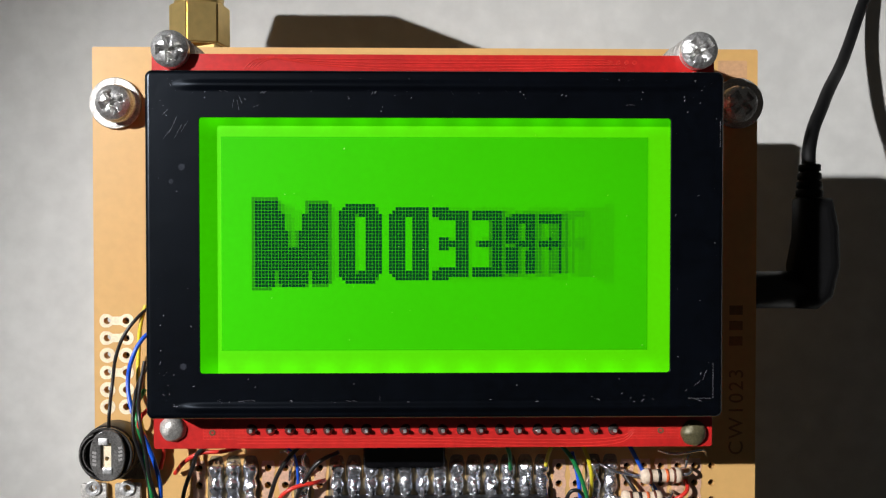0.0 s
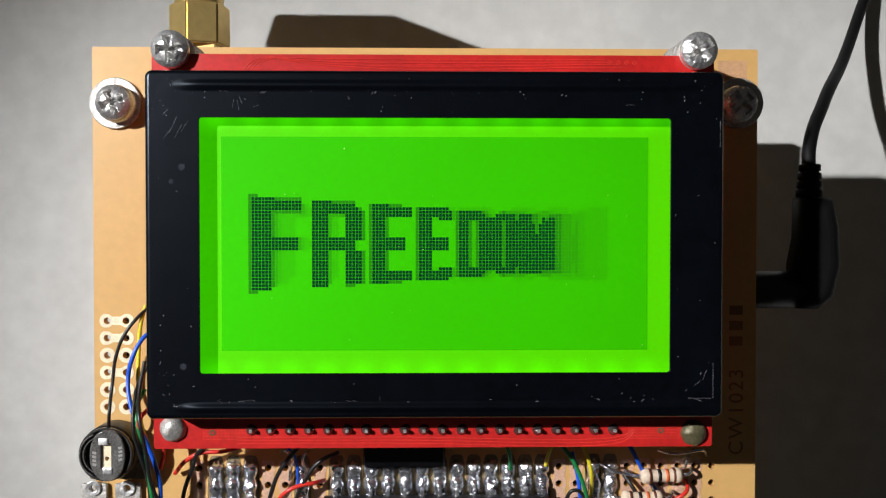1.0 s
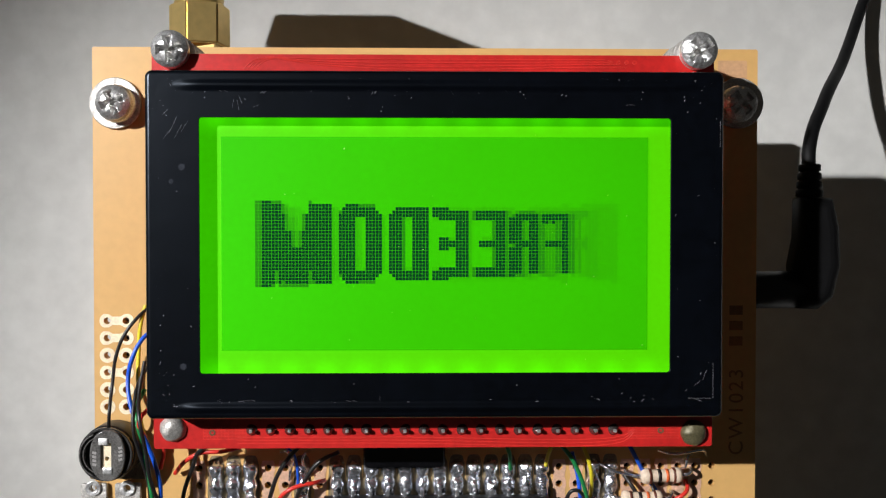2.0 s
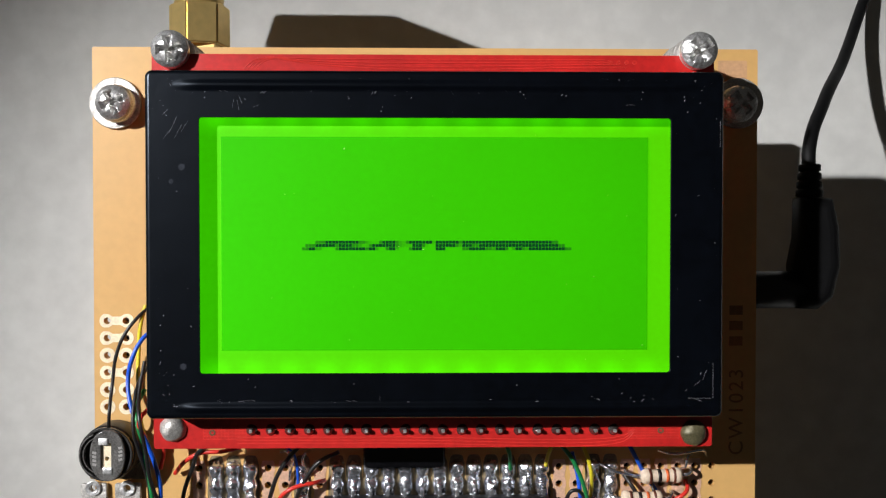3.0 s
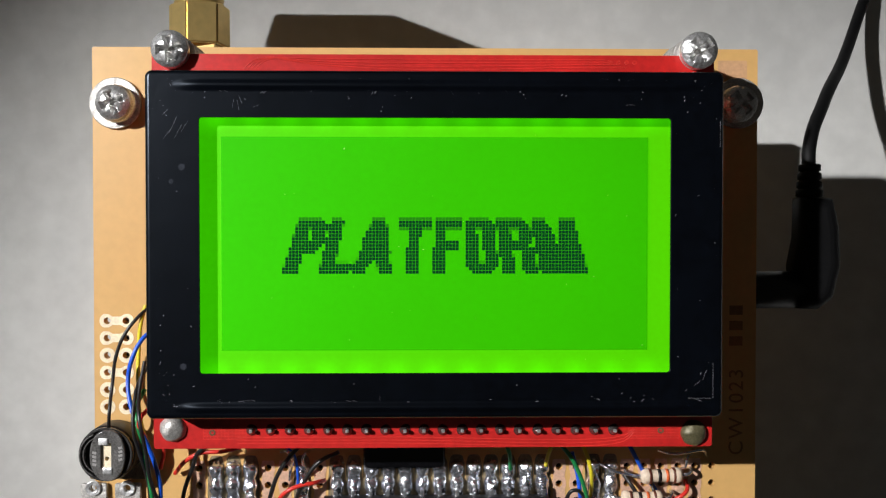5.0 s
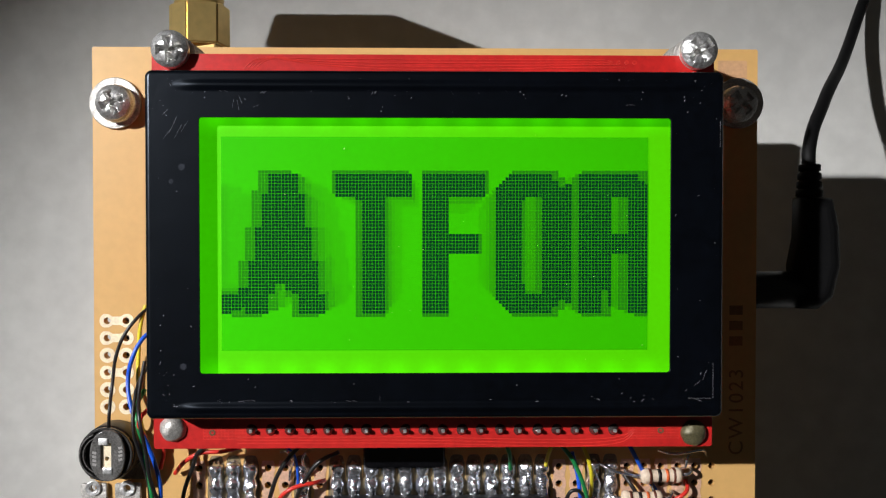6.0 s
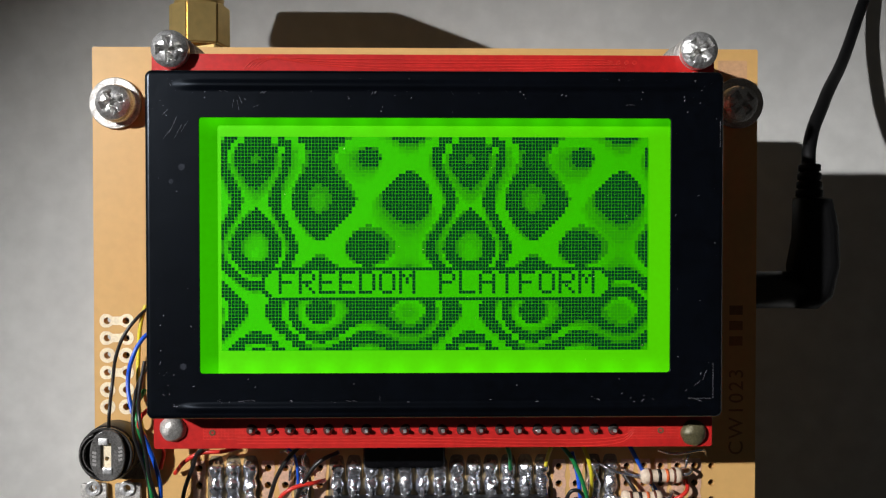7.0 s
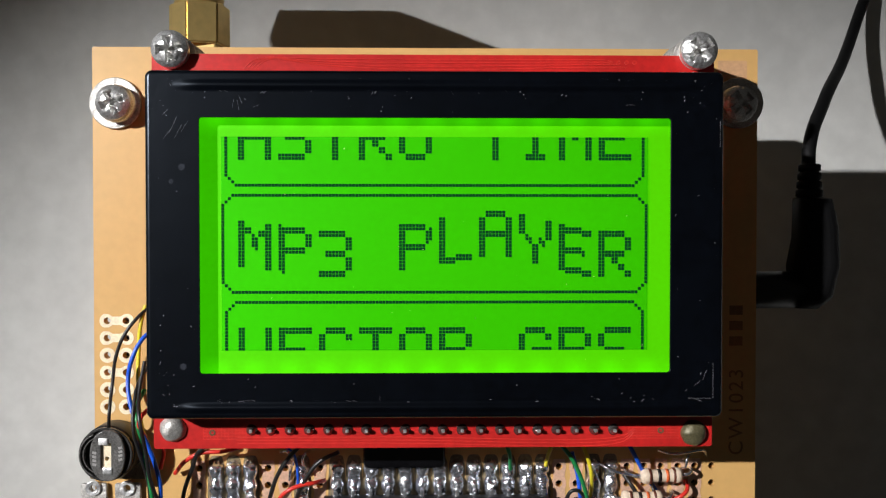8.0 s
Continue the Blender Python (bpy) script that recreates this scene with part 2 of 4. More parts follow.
# ---- unseen lamp ----
def unseen_lamp():
    """The unseen lamp beside the boards: a turning head with its bulb, and a base and post added to carry it."""
    t = thing("unseen_lamp", "unseen black lamp with a deep tubular shade on an added stand", "lamp")
    part("base", lathe([(70, 0), (70, 12), (62, 16), (12, 18)], 48, (-568, 266, TABLE_Z)), BLACK_PLASTIC, t, "", True)
    part("post", rod(bmesh.new(), (-568, 266, TABLE_Z + 10), (-568, 266, 690), 7), BLACK_PLASTIC, t, "", True)
    bm = bmesh.new()
    rod(bm, (0, 0, 20), (0, 0, 96), 9)
    head = part("arm", bm, BLACK_PLASTIC, t)
    bm = bmesh.new()
    n, rings = 40, []
    for r, z in ((26.4, 24), (26.4, -152), (24.2, -152), (24.2, 21)):
        rings.append([bm.verts.new((r * math.cos(i * math.tau / n), r * math.sin(i * math.tau / n), z)) for i in range(n)])
    for p, q in zip(rings, rings[1:]):
        for i in range(n):
            bm.faces.new((p[i], p[(i + 1) % n], q[(i + 1) % n], q[i]))
    bm.faces.new(rings[0])
    bm.faces.new(rings[-1])
    bmesh.ops.recalc_face_normals(bm, faces=bm.faces)
    part("shade", bm, SHADE_BLACK, head, "matt black tubular shade")
    bm = bmesh.new()
    bmesh.ops.create_circle(bm, cap_ends=True, segments=16, radius=8, matrix=Matrix.Rotation(math.pi, 4, "X"))
    part("bulb", bm, BULB, head, "bright white lamp lens")
    return head


LAMP_HEAD = unseen_lamp()


# ---- prototyping board ----
board = thing("prototyping_board", "tan phenolic prototyping board on metal legs, with soldered pads", "circuit board")
BX0, BY1 = -48.49, 27.02
BX1 = BX0 + 98.0
BY0 = BY1 - 110.0
PITCH = 2.54
PADX, PADY = -46.56, -13.10
STRIPX, STRIPY = -30.71, -34.98
holes = [circle(PADX + PITCH * 1.08 * c, PADY - PITCH * r, 0.5, 12) for r in range(6) for c in range(2)]
holes += [circle(STRIPX + PITCH * c, STRIPY - PITCH * r, 0.5, 12) for r in range(6) for c in range(-1, 30)]
plate("board", [rect(BX0, BY0, BX1, BY1, 0.3), *holes], BOARD_Z - 1.6, BOARD_Z, PHENOLIC, board)


# ---- display module ----
lcd = thing("graphic_display_module", "green backlit dot-matrix display framed in black on red board", "display")
RX0, RY1 = -35.94, 23.49
RX1, RY0 = 38.77, -28.91
plate("circuit_board", [rect(RX0, RY0, RX1, RY1, 0.4)], PCB_Z - 1.6, PCB_Z, RED_MASK, lcd, "red circuit board", 0.05)
FX0, FY1 = -35.05, 20.29
FX1, FY0 = 38.10, -23.70
WX0, WY1 = -28.25, 14.35
WX1, WY0 = 31.31, -17.93
frame_part = plate("bezel", [rect(FX0, FY0, FX1, FY1, 0.9), rect(WX0 - 2, WY0 - 2, WX1 + 2, WY1 + 2, 0.35)], PCB_Z + 0.05, BEZEL_Z, BLACK_PAINT, lcd, "black painted pressed steel frame", 0.6, 4)
for poly in frame_part.data.polygons:
    poly.use_smooth = abs(poly.normal.z) < 0.99
AX0, AY1 = -25.93, 12.14
AX1, AY0 = 28.86, -15.27
panel = part("backlit_panel", box(bmesh.new(), WX0 - 2.6, WY0 - 2.6, PANEL_Z - 0.1, WX1 + 2.6, WY1 + 2.6, PANEL_Z), GUIDE, lcd, "glowing yellow-green backlight sheet")
part("cell", box(bmesh.new(), AX0, AY0, PANEL_Z + 0.004, AX1, AY1, PANEL_Z + 0.02), CELL, lcd, "green liquid crystal area with a fine grid")
LAYERS = (0.06, 0.10, 0.14, 0.18)
for height in LAYERS:
    me = bpy.data.meshes.new("crystal_layer")
    me.from_pydata([(x * MM, y * MM, (PANEL_Z + height) * MM) for x, y in rect(AX0, AY0, AX1, AY1)], [], [(0, 1, 2, 3)])
    link_mesh("crystal_layer", me, VEIL, lcd, "thin clear green crystal layer")


def bead(name, x0, x1, y, w, h):
    """A long soft bead pressed into the frame, running out at its ends."""
    bm = bmesh.new()
    n, m, rows = 60, 12, []
    for i in range(n + 1):
        x = x0 + (x1 - x0) * i / n
        end = min(1, (x - x0) / 3.5, (x1 - x) / 3.5)
        end = end * end * (3 - 2 * end)
        rows.append([bm.verts.new((x, y + w * (k / m - 0.5), BEZEL_Z - 0.01 + 0.015 * end + h * end * math.sin(math.pi * k / m) ** 2)) for k in range(m + 1)])
    for p, q in zip(rows, rows[1:]):
        for k in range(m):
            bm.faces.new((p[k], q[k], q[k + 1], p[k + 1]))
    return part(name, bm, BLACK_PAINT, lcd, "", True)


def traces():
    """Masked copper lines that show as faint ridges along the red board's edges."""
    z = PCB_Z + 0.005
    for i in range(4):
        tube("copper_trace", [(-20.95, 23.11, 38.80), (RX0 + 20 + i * 1.2, RY1 - 0.55 - 0.33 * i, z), (RX0 + 60 + i, RY1 - 0.62 - 0.33 * i, z)], 0.07, RED_TRACE, lcd)
        tube("copper_trace", [(RX0 + 12 + 0.5 * i, RY1 - 2.1, z), (RX0 + 13.3 + 0.55 * i, RY1 - 0.9, z), (RX0 + 15 + 0.6 * i, RY1 - 0.5, z)], 0.07, RED_TRACE, lcd)
    for i in range(3):
        tube("copper_trace", [(RX0 + 11, RY0 + 0.7 + 0.4 * i, z), (RX0 + 30, RY0 + 0.65 + 0.4 * i, z), (RX1 - 12, RY0 + 0.7 + 0.4 * i, z), (RX1 - 10.5, RY0 + 2.0 + 0.3 * i, z)], 0.06, RED_TRACE, lcd)
    for u in range(4):
        x = RX0 + 60.8 + u * 1.07
        plate("via", [circle(x, RY1 - 0.95, 0.3), circle(x, RY1 - 0.95, 0.14, 10)], PCB_Z, PCB_Z + 0.05, RED_TRACE, lcd)
    for x, y in ((-28.18, -26.76), (31.80, -26.73)):
        plate("via", [circle(x, y, 0.42), circle(x, y, 0.22, 10)], PCB_Z, PCB_Z + 0.06, DULL_FLUX, lcd, "dull tinned through hole")
    # cross-hatched copper fill at the lower corners
    for x0, y0, x1, y1 in ((-29.38, -27.66, -23.68, -26.02), (27.45, -27.78, 34.32, -26.29)):
        bm = bmesh.new()
        for i in range(13):
            x = x0 + (x1 - x0) * i / 12
            box(bm, x - 0.05, y0, PCB_Z - 0.02, x + 0.05, y1, PCB_Z + 0.02)
        for i in range(5):
            y = y0 + (y1 - y0) * i / 4
            box(bm, x0, y - 0.05, PCB_Z - 0.02, x1, y + 0.05, PCB_Z + 0.025)
        part("copper_hatch", bm, RED_TRACE, lcd)


def solder_pins():
    """Twenty soldered pins along the lower edge: a bead of solder with the pin's cut end in it."""
    x0, y0 = -22.93, -26.40
    x1, y1 = 25.46, -26.55
    for i in range(20):
        x, y = x0 + (x1 - x0) * i / 19, y0 + (y1 - y0) * i / 19
        r = 0.62 + 0.1 * random.random()
        bm = lathe([(0.78, 0), (r * 0.92, 0.14), (r * 0.66, 0.36), (0.36, 0.6), (0.3, 0.8)], 16, (x, y, PCB_Z))
        for v in bm.verts:
            v.co += noise.noise_vector(v.co * 1.3) * 0.09
        joint = part("solder_bead", bm, DARK_SOLDER, lcd, "", True)
        part("pin", box(bmesh.new(), x - 0.22, y - 0.22, PCB_Z + 0.2, x + 0.22, y + 0.22, PCB_Z + 0.95 + 0.25 * random.random(), 0.06, 1), STEEL, joint)


def dust():
    """Specks and short fibres on the black frame."""
    bm, glass = bmesh.new(), bmesh.new()
    rnd = random.Random(4)
    n = 0
    while n < 420:
        x, y = rnd.uniform(FX0 + 1, FX1 - 1), rnd.uniform(FY0 + 1, FY1 - 1)
        if WX0 - 0.6 < x < WX1 + 0.6 and WY0 - 0.6 < y < WY1 + 0.6:
            continue
        if y < FY1 - 6 and y > FY0 + 6 and rnd.random() < 0.5:
            continue
        n += 1
        r = rnd.choice((0.018, 0.02, 0.025, 0.025, 0.03, 0.055))
        bmesh.ops.create_icosphere(bm, subdivisions=1, radius=r, matrix=Matrix.Translation((x, y, BEZEL_Z + 0.02)) @ pose(0, 0, 0, 0, 0, rnd.uniform(0, 180)) @ Matrix.Diagonal((rnd.uniform(0.8, 2.6), 0.8, 0.4, 1)))
    for i in range(84):
        x, y = rnd.uniform(FX0 + 3, FX1 - 3), rnd.choice((FY1 - rnd.uniform(1.5, 2.8), FY0 + rnd.uniform(1.0, 2.5)))
        a = rnd.uniform(0, 6)
        for k in range(4):
            box(bm, x - 0.08, y - 0.008, BEZEL_Z, x + 0.08, y + 0.008, BEZEL_Z + 0.03)
            a += rnd.uniform(-0.8, 0.8)
            x, y = x + 0.13 * math.cos(a), y + 0.1 * math.sin(a)
    for i in range(30):
        x, y = rnd.uniform(WX0 + 2, WX1 - 1), rnd.uniform(WY0 + 1, WY1 - 1)
        bmesh.ops.create_icosphere(glass, subdivisions=1, radius=rnd.choice((0.03, 0.035, 0.045, 0.06)), matrix=Matrix.Translation((x, y, PANEL_Z + 0.26)) @ pose(0, 0, 0, 0, 0, rnd.uniform(0, 180)) @ Matrix.Diagonal((rnd.uniform(0.8, 1.8), 0.8, 0.3, 1)))
    # thin pale lines paint the light that the lip's edge catches
    for x0, y0, x1, y1 in ((36.80, -21.2, 36.815, -16.8), (33.6, -21.22, 36.8, -21.205), (37.57, 10.6, 37.58, 14.0)):
        part("lip_glint", box(bmesh.new(), x0, y0, BEZEL_Z + 0.02, x1, y1, BEZEL_Z + 0.045), DUST_GLINT, lcd, "pale line painted as light caught on the frame's lip")
    for cx, cy, rx, ry in ((-30.4, 8.1, 0.42, 0.42), (-31.7, 6.3, 0.32, 0.32), (-30.3, -17.0, 0.42, 0.42)):
        loop = [(cx + rx * math.cos(i * math.tau / 28) * (1 + 0.25 * noise.noise(Vector((cx, i * 0.6, 1)))), cy + ry * math.sin(i * math.tau / 28) * (1 + 0.25 * noise.noise(Vector((cy, i * 0.6, 4))))) for i in range(28)]
        plate("smudge", [loop], BEZEL_Z + 0.035, BEZEL_Z + 0.04, SMEAR, lcd, "faint pale smear on the black paint")
    tagged(part("screen_dust", glass, SCREEN_DUST), "tiny pale specks on the green display", "dust", kind="stuff")
    tagged(part("dust", bm, DUST_GLINT), "pale dust specks and fibres on the black frame", "dust", kind="stuff")
    for x, y, length, turn in ((-30.85, 12.50, 2.6, 60), (-29.99, 13.22, 2.2, 58), (-32.27, 12.15, 1.5, 55), (-23.30, 15.87, 1.6, 100), (-23.94, 16.01, 1.2, 80), (35.74, -18.27, 1.8, 70), (-31.41, 13.43, 2.9, 64), (-32.39, 14.99, 1.1, 48), (-23.02, 16.58, 1.3, 112), (34.80, -19.29, 1.2, 40), (-21.10, 15.73, 0.9, 20), (26.05, 16.01, 1.4, 3), (-33.15, -16.46, 0.8, 75)):
        bm = bmesh.new()
        bmesh.ops.create_cube(bm, size=1, matrix=Matrix.Translation((x, y, BEZEL_Z + 0.035)) @ pose(0, 0, 0, 0, 0, turn) @ Matrix.Diagonal((length * 0.8, 0.015, 0.012, 1)))
        part("scratch", bm, DUST_GLINT, lcd, "fine pale scratch")


RIBX0, RIBY = -31.70, 18.40
RIBX1, RIBY2 = 35.48, -22.24
bead("rib", RIBX0, RIBX1, RIBY, 1.7, 0.3)
bead("rib", RIBX0, RIBX1, RIBY2, 1.5, 0.3)
LX0, LY1 = -32.13, 16.99
LX1, LY0 = 36.86, -21.31
plate("window_lip", [rect(LX0, LY0, LX1, LY1, 0.3), rect(WX0 + 0.02, WY0 + 0.02, WX1 - 0.02, WY1 - 0.02, 0.35)], BEZEL_Z - 0.3, BEZEL_Z + 0.03, BLACK_PAINT, lcd, "", 0.03)
part("frame_tab", box(bmesh.new(), FX0 - 0.25, FY1 - 27.2, PCB_Z - 1.8, FX0 + 0.1, FY1 - 17.3, BEZEL_Z - 1.6, 0.1), BLACK_PAINT, lcd)
traces()
solder_pins()
dust()


# ---- fasteners ----
def cross_head(x, y, z, r, high, parent, mat, turn):
    """A domed screw head with a cross recess sunk into it."""
    n, rings = 96, 26
    bm = bmesh.new()
    rows = []
    for k in range(rings + 1):
        q = k / rings
        row = []
        for i in range(n):
            a = i * math.tau / n
            px, py = q * r * math.cos(a), q * r * math.sin(a)
            h = high * (1 - 0.55 * q ** 2.6)
            ca, sa = math.cos(radians(turn)), math.sin(radians(turn))
            u, v = abs(px * ca + py * sa), abs(py * ca - px * sa)
            # four arms that widen outwards, deepest in the middle, with chewed edges
            chew = 0.07 * r * noise.noise(Vector((px * 1.4 + turn, py * 1.4, 3)))
            arm = min(max(u - r * 0.70, v - r * 0.12 - 0.19 * u), max(v - r * 0.70, u - r * 0.12 - 0.19 * v), u + v - r * 0.36) + chew
            sink = 0.95 * high * (1 - 0.75 * min(1, math.hypot(px, py) / (0.74 * r)))
            h -= (0.22 * high + sink) * min(1, max(0, -arm / (r * 0.05)))
            h += 0.05 * high * noise.noise(Vector((px * 2.1, py * 2.1, turn)))
            row.append(bm.verts.new((x + px, y + py, z + h)))
        rows.append(row)
    rows.append([bm.verts.new((x + r * math.cos(i * math.tau / n), y + r * math.sin(i * math.tau / n), z)) for i in range(n)])
    for p, q in zip(rows, rows[1:]):
        for i in range(n):
            bm.faces.new((p[i], q[i], q[(i + 1) % n], p[(i + 1) % n]))
    bmesh.ops.remove_doubles(bm, verts=bm.verts, dist=0.001)
    bmesh.ops.recalc_face_normals(bm, faces=bm.faces)
    head = part("screw_head", bm, mat, parent, "", True)
    head.data.set_sharp_from_angle(angle=radians(28))
    return head


def bolt(x, y, turn, label):
    """A cross-head bolt on a long round spacer from the tan board."""
    b = thing("bolt", label, "bolt", "display bolts")
    part("spacer", rod(bmesh.new(), (x, y, BOARD_Z), (x, y, 39.3), 2.4, None, 36), ZINC, b, "", True)
    cross_head(x, y, 39.3, 2.44, 1.8, b, STEEL, turn)
    for z in (30.0, 36.0):
        part("collar", lathe([(2.4, 0), (2.5, 0.12), (2.5, 0.5), (2.4, 0.62)], 32, (x, y, z)), ZINC, b, "", True)


bolt(-33.21, 23.88, 8, "shiny cross-head bolt on a spacer beside the red board")
bolt(36.40, 23.96, 38, "shiny cross-head bolt on a spacer beside the red board")


def board_screw(wx, wy, hx, hy, turn, label):
    """A screw with a washer on the tan board, and the leg below it that stands on the table."""
    s = thing("board_screw", label, "screw", "board screws")
    plate("washer", [circle(wx, wy, 3.75, 48), circle(wx, wy, 1.9, 32)], BOARD_Z, BOARD_Z + 0.6, ZINC, s, "zinc-plated washer", 0.12)
    part("shank", rod(bmesh.new(), (wx, wy, BOARD_Z - 1.7), ((wx + hx) / 2, (wy + hy) / 2, BOARD_Z + 1.4), 1.85, None, 24), STEEL, s, "", True)
    part("collar", lathe([(2.6, 0), (2.7, 0.2), (2.7, 1.3), (2.45, 1.6)], 36, (hx, hy, BOARD_Z + 0.62)), STEEL, s, "", True)
    cross_head(hx, hy, BOARD_Z + 2.1, 2.5, 1.7, s, STEEL, turn)
    part("leg", rod(bmesh.new(), (wx, wy, TABLE_Z), (wx, wy, BOARD_Z - 1.6), 2.6, None, 6), STEEL, s, "hexagonal metal leg")


board_screw(-45.05, 18.74, -44.60, 18.55, 20, "cross-head screw and washer holding the tan board")
board_screw(46.47, 19.01, 46.01, 18.66, 40, "cross-head screw and washer in shade on the tan board")
for x in (BX0 + 4, BX1 - 4):
    part("leg", rod(bmesh.new(), (x, BY0 + 5, TABLE_Z), (x, BY0 + 5, BOARD_Z - 1.6), 2.6, None, 6), STEEL, board, "hexagonal metal leg")


def rivet(x, y, mat, label, seed):
    """A domed soldered post that carries a lower corner of the red board."""
    p = thing("display_post", label, "post", "display posts")
    part("post", rod(bmesh.new(), (x, y, BOARD_Z), (x, y, PCB_Z), 1.3, None, 24), ZINC, p, "", True)
    bm = lathe([(1.75, 0), (1.72, 0.15), (1.55, 0.55), (1.15, 0.95), (0.6, 1.15), (0.15, 1.2)], 32, (x, y, PCB_Z))
    for v in bm.verts:
        v.co += noise.noise_vector(v.co * 0.9 + Vector((seed, 0, 0))) * 0.16
    part("solder_dome", bm, mat, p, "", True)


rivet(-33.35, -26.17, ZINC, "soldered post with a bright dome on the red board", 3)
rivet(36.24, -27.02, DULL_FLUX, "soldered post with a dull dome on the red board", 8)


# ---- added lower board, aerial socket, power lead ----
# hidden board, added so that its edge casts the nearer shadow on the table
lower = thing("shadow_board", "unseen tan board added under the prototyping board for its shadow", "circuit board")
plate("board", [rect(BX0, BY0, BX1, BY1, 0.3)], LOWER_Z - 1.6, LOWER_Z, PHENOLIC, lower)
SX, SY = -35.40, 29.32
aerial = thing("aerial_socket", "gold-plated threaded aerial socket with a hexagonal nut", "connector")
bm = bmesh.new()
bmesh.ops.create_cone(bm, cap_ends=True, segments=6, radius1=4.75, radius2=4.75, depth=6.4, matrix=Matrix.Translation((SX, SY + 3.0, 15)) @ pose(0, 0, 0, 90) @ pose(0, 0, 0, 0, 0, 12))
bmesh.ops.bevel(bm, geom=bm.edges[:], offset=0.25, segments=2, affect="EDGES")
part("nut", bm, BRASS, aerial)
bm = lathe([(3.9, 0)] + [(3.9 - 0.22 * (i % 2), 0.3 + i * 0.32) for i in range(30)] + [(3.8, 10.5)], 40)
bm.transform(Matrix.Translation((SX - 0.1, SY + 6.2, 15)) @ pose(0, 0, 0, -90))
part("threaded_barrel", bm, BRASS, aerial, "", True)
# an unseen block, its outline fitted to the shadow it casts above the board
bm = bmesh.new()
loop = [(-56.7, 47.4), (-54.8, 53.0), (-32.4, 53.0), (-14.4, 46.4), (-14.4, 44.0), (-55.1, 44.0)]
bot, top = [bm.verts.new((x, y, 11.5)) for x, y in loop], [bm.verts.new((x, y, 14.2)) for x, y in loop]
bm.faces.new(bot[::-1]), bm.faces.new(top)
for i in range(len(loop)):
    bm.faces.new((bot[i], bot[(i + 1) % 6], top[(i + 1) % 6], top[i]))
bmesh.ops.bevel(bm, geom=bm.edges[:], offset=0.3, segments=2, affect="EDGES")
part("shadow_block", bm, BLACK_PLASTIC, aerial, "unseen black block shaped to cast a shadow on the table")
part("base", box(bmesh.new(), SX - 3.2, SY - 9, LOWER_Z, SX + 3.2, SY, 18, 0.3), BRASS, aerial)


def power_lead():
    """A right-angled plug in a socket on the added lower board, with a ribbed sleeve and a cable."""
    lead = thing("power_lead", "black right-angled power plug with its cable", "power cable")
    z = 17.0
    bx, by = 52.42, -9.21
    cx, cy = 62.37, -9.23
    part("plug_barrel", rod(bmesh.new(), (bx - 6, by, z), (cx - 1, by, z), 2.95, None, 32), BLACK_PLASTIC, lead, "", True)
    outline = [58.50, -12.10, 61.94, -12.28, 64.28, -10.49, 65.51, -5.36, 65.19, 0.92, 64.15, 5.23, 58.91, 5.40, 58.77, -0.87, 57.90, -5.36]
    pts = list(zip(outline[0::2], outline[1::2]))
    body = plate("plug_body", [pts], z - 3.1, z + 3.1, RUBBER, lead, "", 2.2, 5)
    for p in body.data.polygons:
        p.use_smooth = abs(p.normal.z) < 0.99
    sx, sy = 61.08, 5.40
    tx, ty = 60.95, 10.77
    length = ty - sy
    profile = [(2.3, 0)]
    for i in range(4):
        a, b = length * (i + 0.1) / 4, length * (i + 0.9) / 4
        r = 2.05 - 0.12 * i
        profile += [(r - 0.3, a - 0.12), (r, a + 0.1), (r, b - 0.1), (r - 0.3, b + 0.05)]
    bm = lathe(profile, 32)
    bm.transform(Matrix.Translation((sx, sy, z)) @ pose(0, 0, 0, -90, 0, 0))
    part("sleeve", bm, RUBBER, lead, "ribbed rubber sleeve", True)
    tube("cable", [(60.95, 9.88, 17.00), (61.44, 13.37, 16.00), (66.68, 21.29, 9.00), (78.20, 32.60, -8.00), (86.60, 45.60, -17.80), (92.00, 57.00, -20.80), (101.00, 69.00, -20.85), (114.00, 81.00, -20.90)], 1.08, RUBBER, lead, "", 16)
    part("socket", box(bmesh.new(), bx - 15, by - 4.4, LOWER_Z, bx - 3.0, by + 4.4, 22.5, 0.4), BLACK_PLASTIC, lead, "black power socket")


power_lead()


# ---- pads, solder and parts on the tan board ----
def dumbbell(x, y, vertical=False):
    """The outline of two round pads joined by a waist."""
    out = []
    for i in range(40):
        a = i * math.tau / 40
        px, py = math.cos(a), math.sin(a)
        sx = 1.37 if px > 0 else -1.37
        q = (sx + 1.12 * px, 1.12 * py) if abs(px) > 0.35 else (px * 1.3 / 0.35, math.copysign(0.62, py) if abs(px) < 0.3 else 1.02 * py)
        out.append((x + q[0], y + q[1]) if not vertical else (x - q[1], y + q[0]))
    return out


PX = PITCH * 1.08
for r in range(6):
    y = PADY - r * PITCH
    if r in (0, 1, 3):
        plate("copper_pad", [dumbbell(PADX + PX / 2, y), circle(PADX, y, 0.52, 14), circle(PADX + PX, y, 0.52, 14)], BOARD_Z, BOARD_Z + 0.06, COPPER, board)
    else:
        for c in range(2):
            plate("copper_pad", [circle(PADX + c * PX, y, 1.12, 24), circle(PADX + c * PX, y, 0.52, 14)], BOARD_Z, BOARD_Z + 0.06, COPPER, board)
QX0, QY0 = 43.55, 22.65
QX1, QY1 = 47.92, 25.34
plate("corner_patch", [rect(QX0, QY0, QX1, QY1, 0.2)], BOARD_Z, BOARD_Z + 0.03, CORNER_PINK, board, "bare pinkish corner patch")
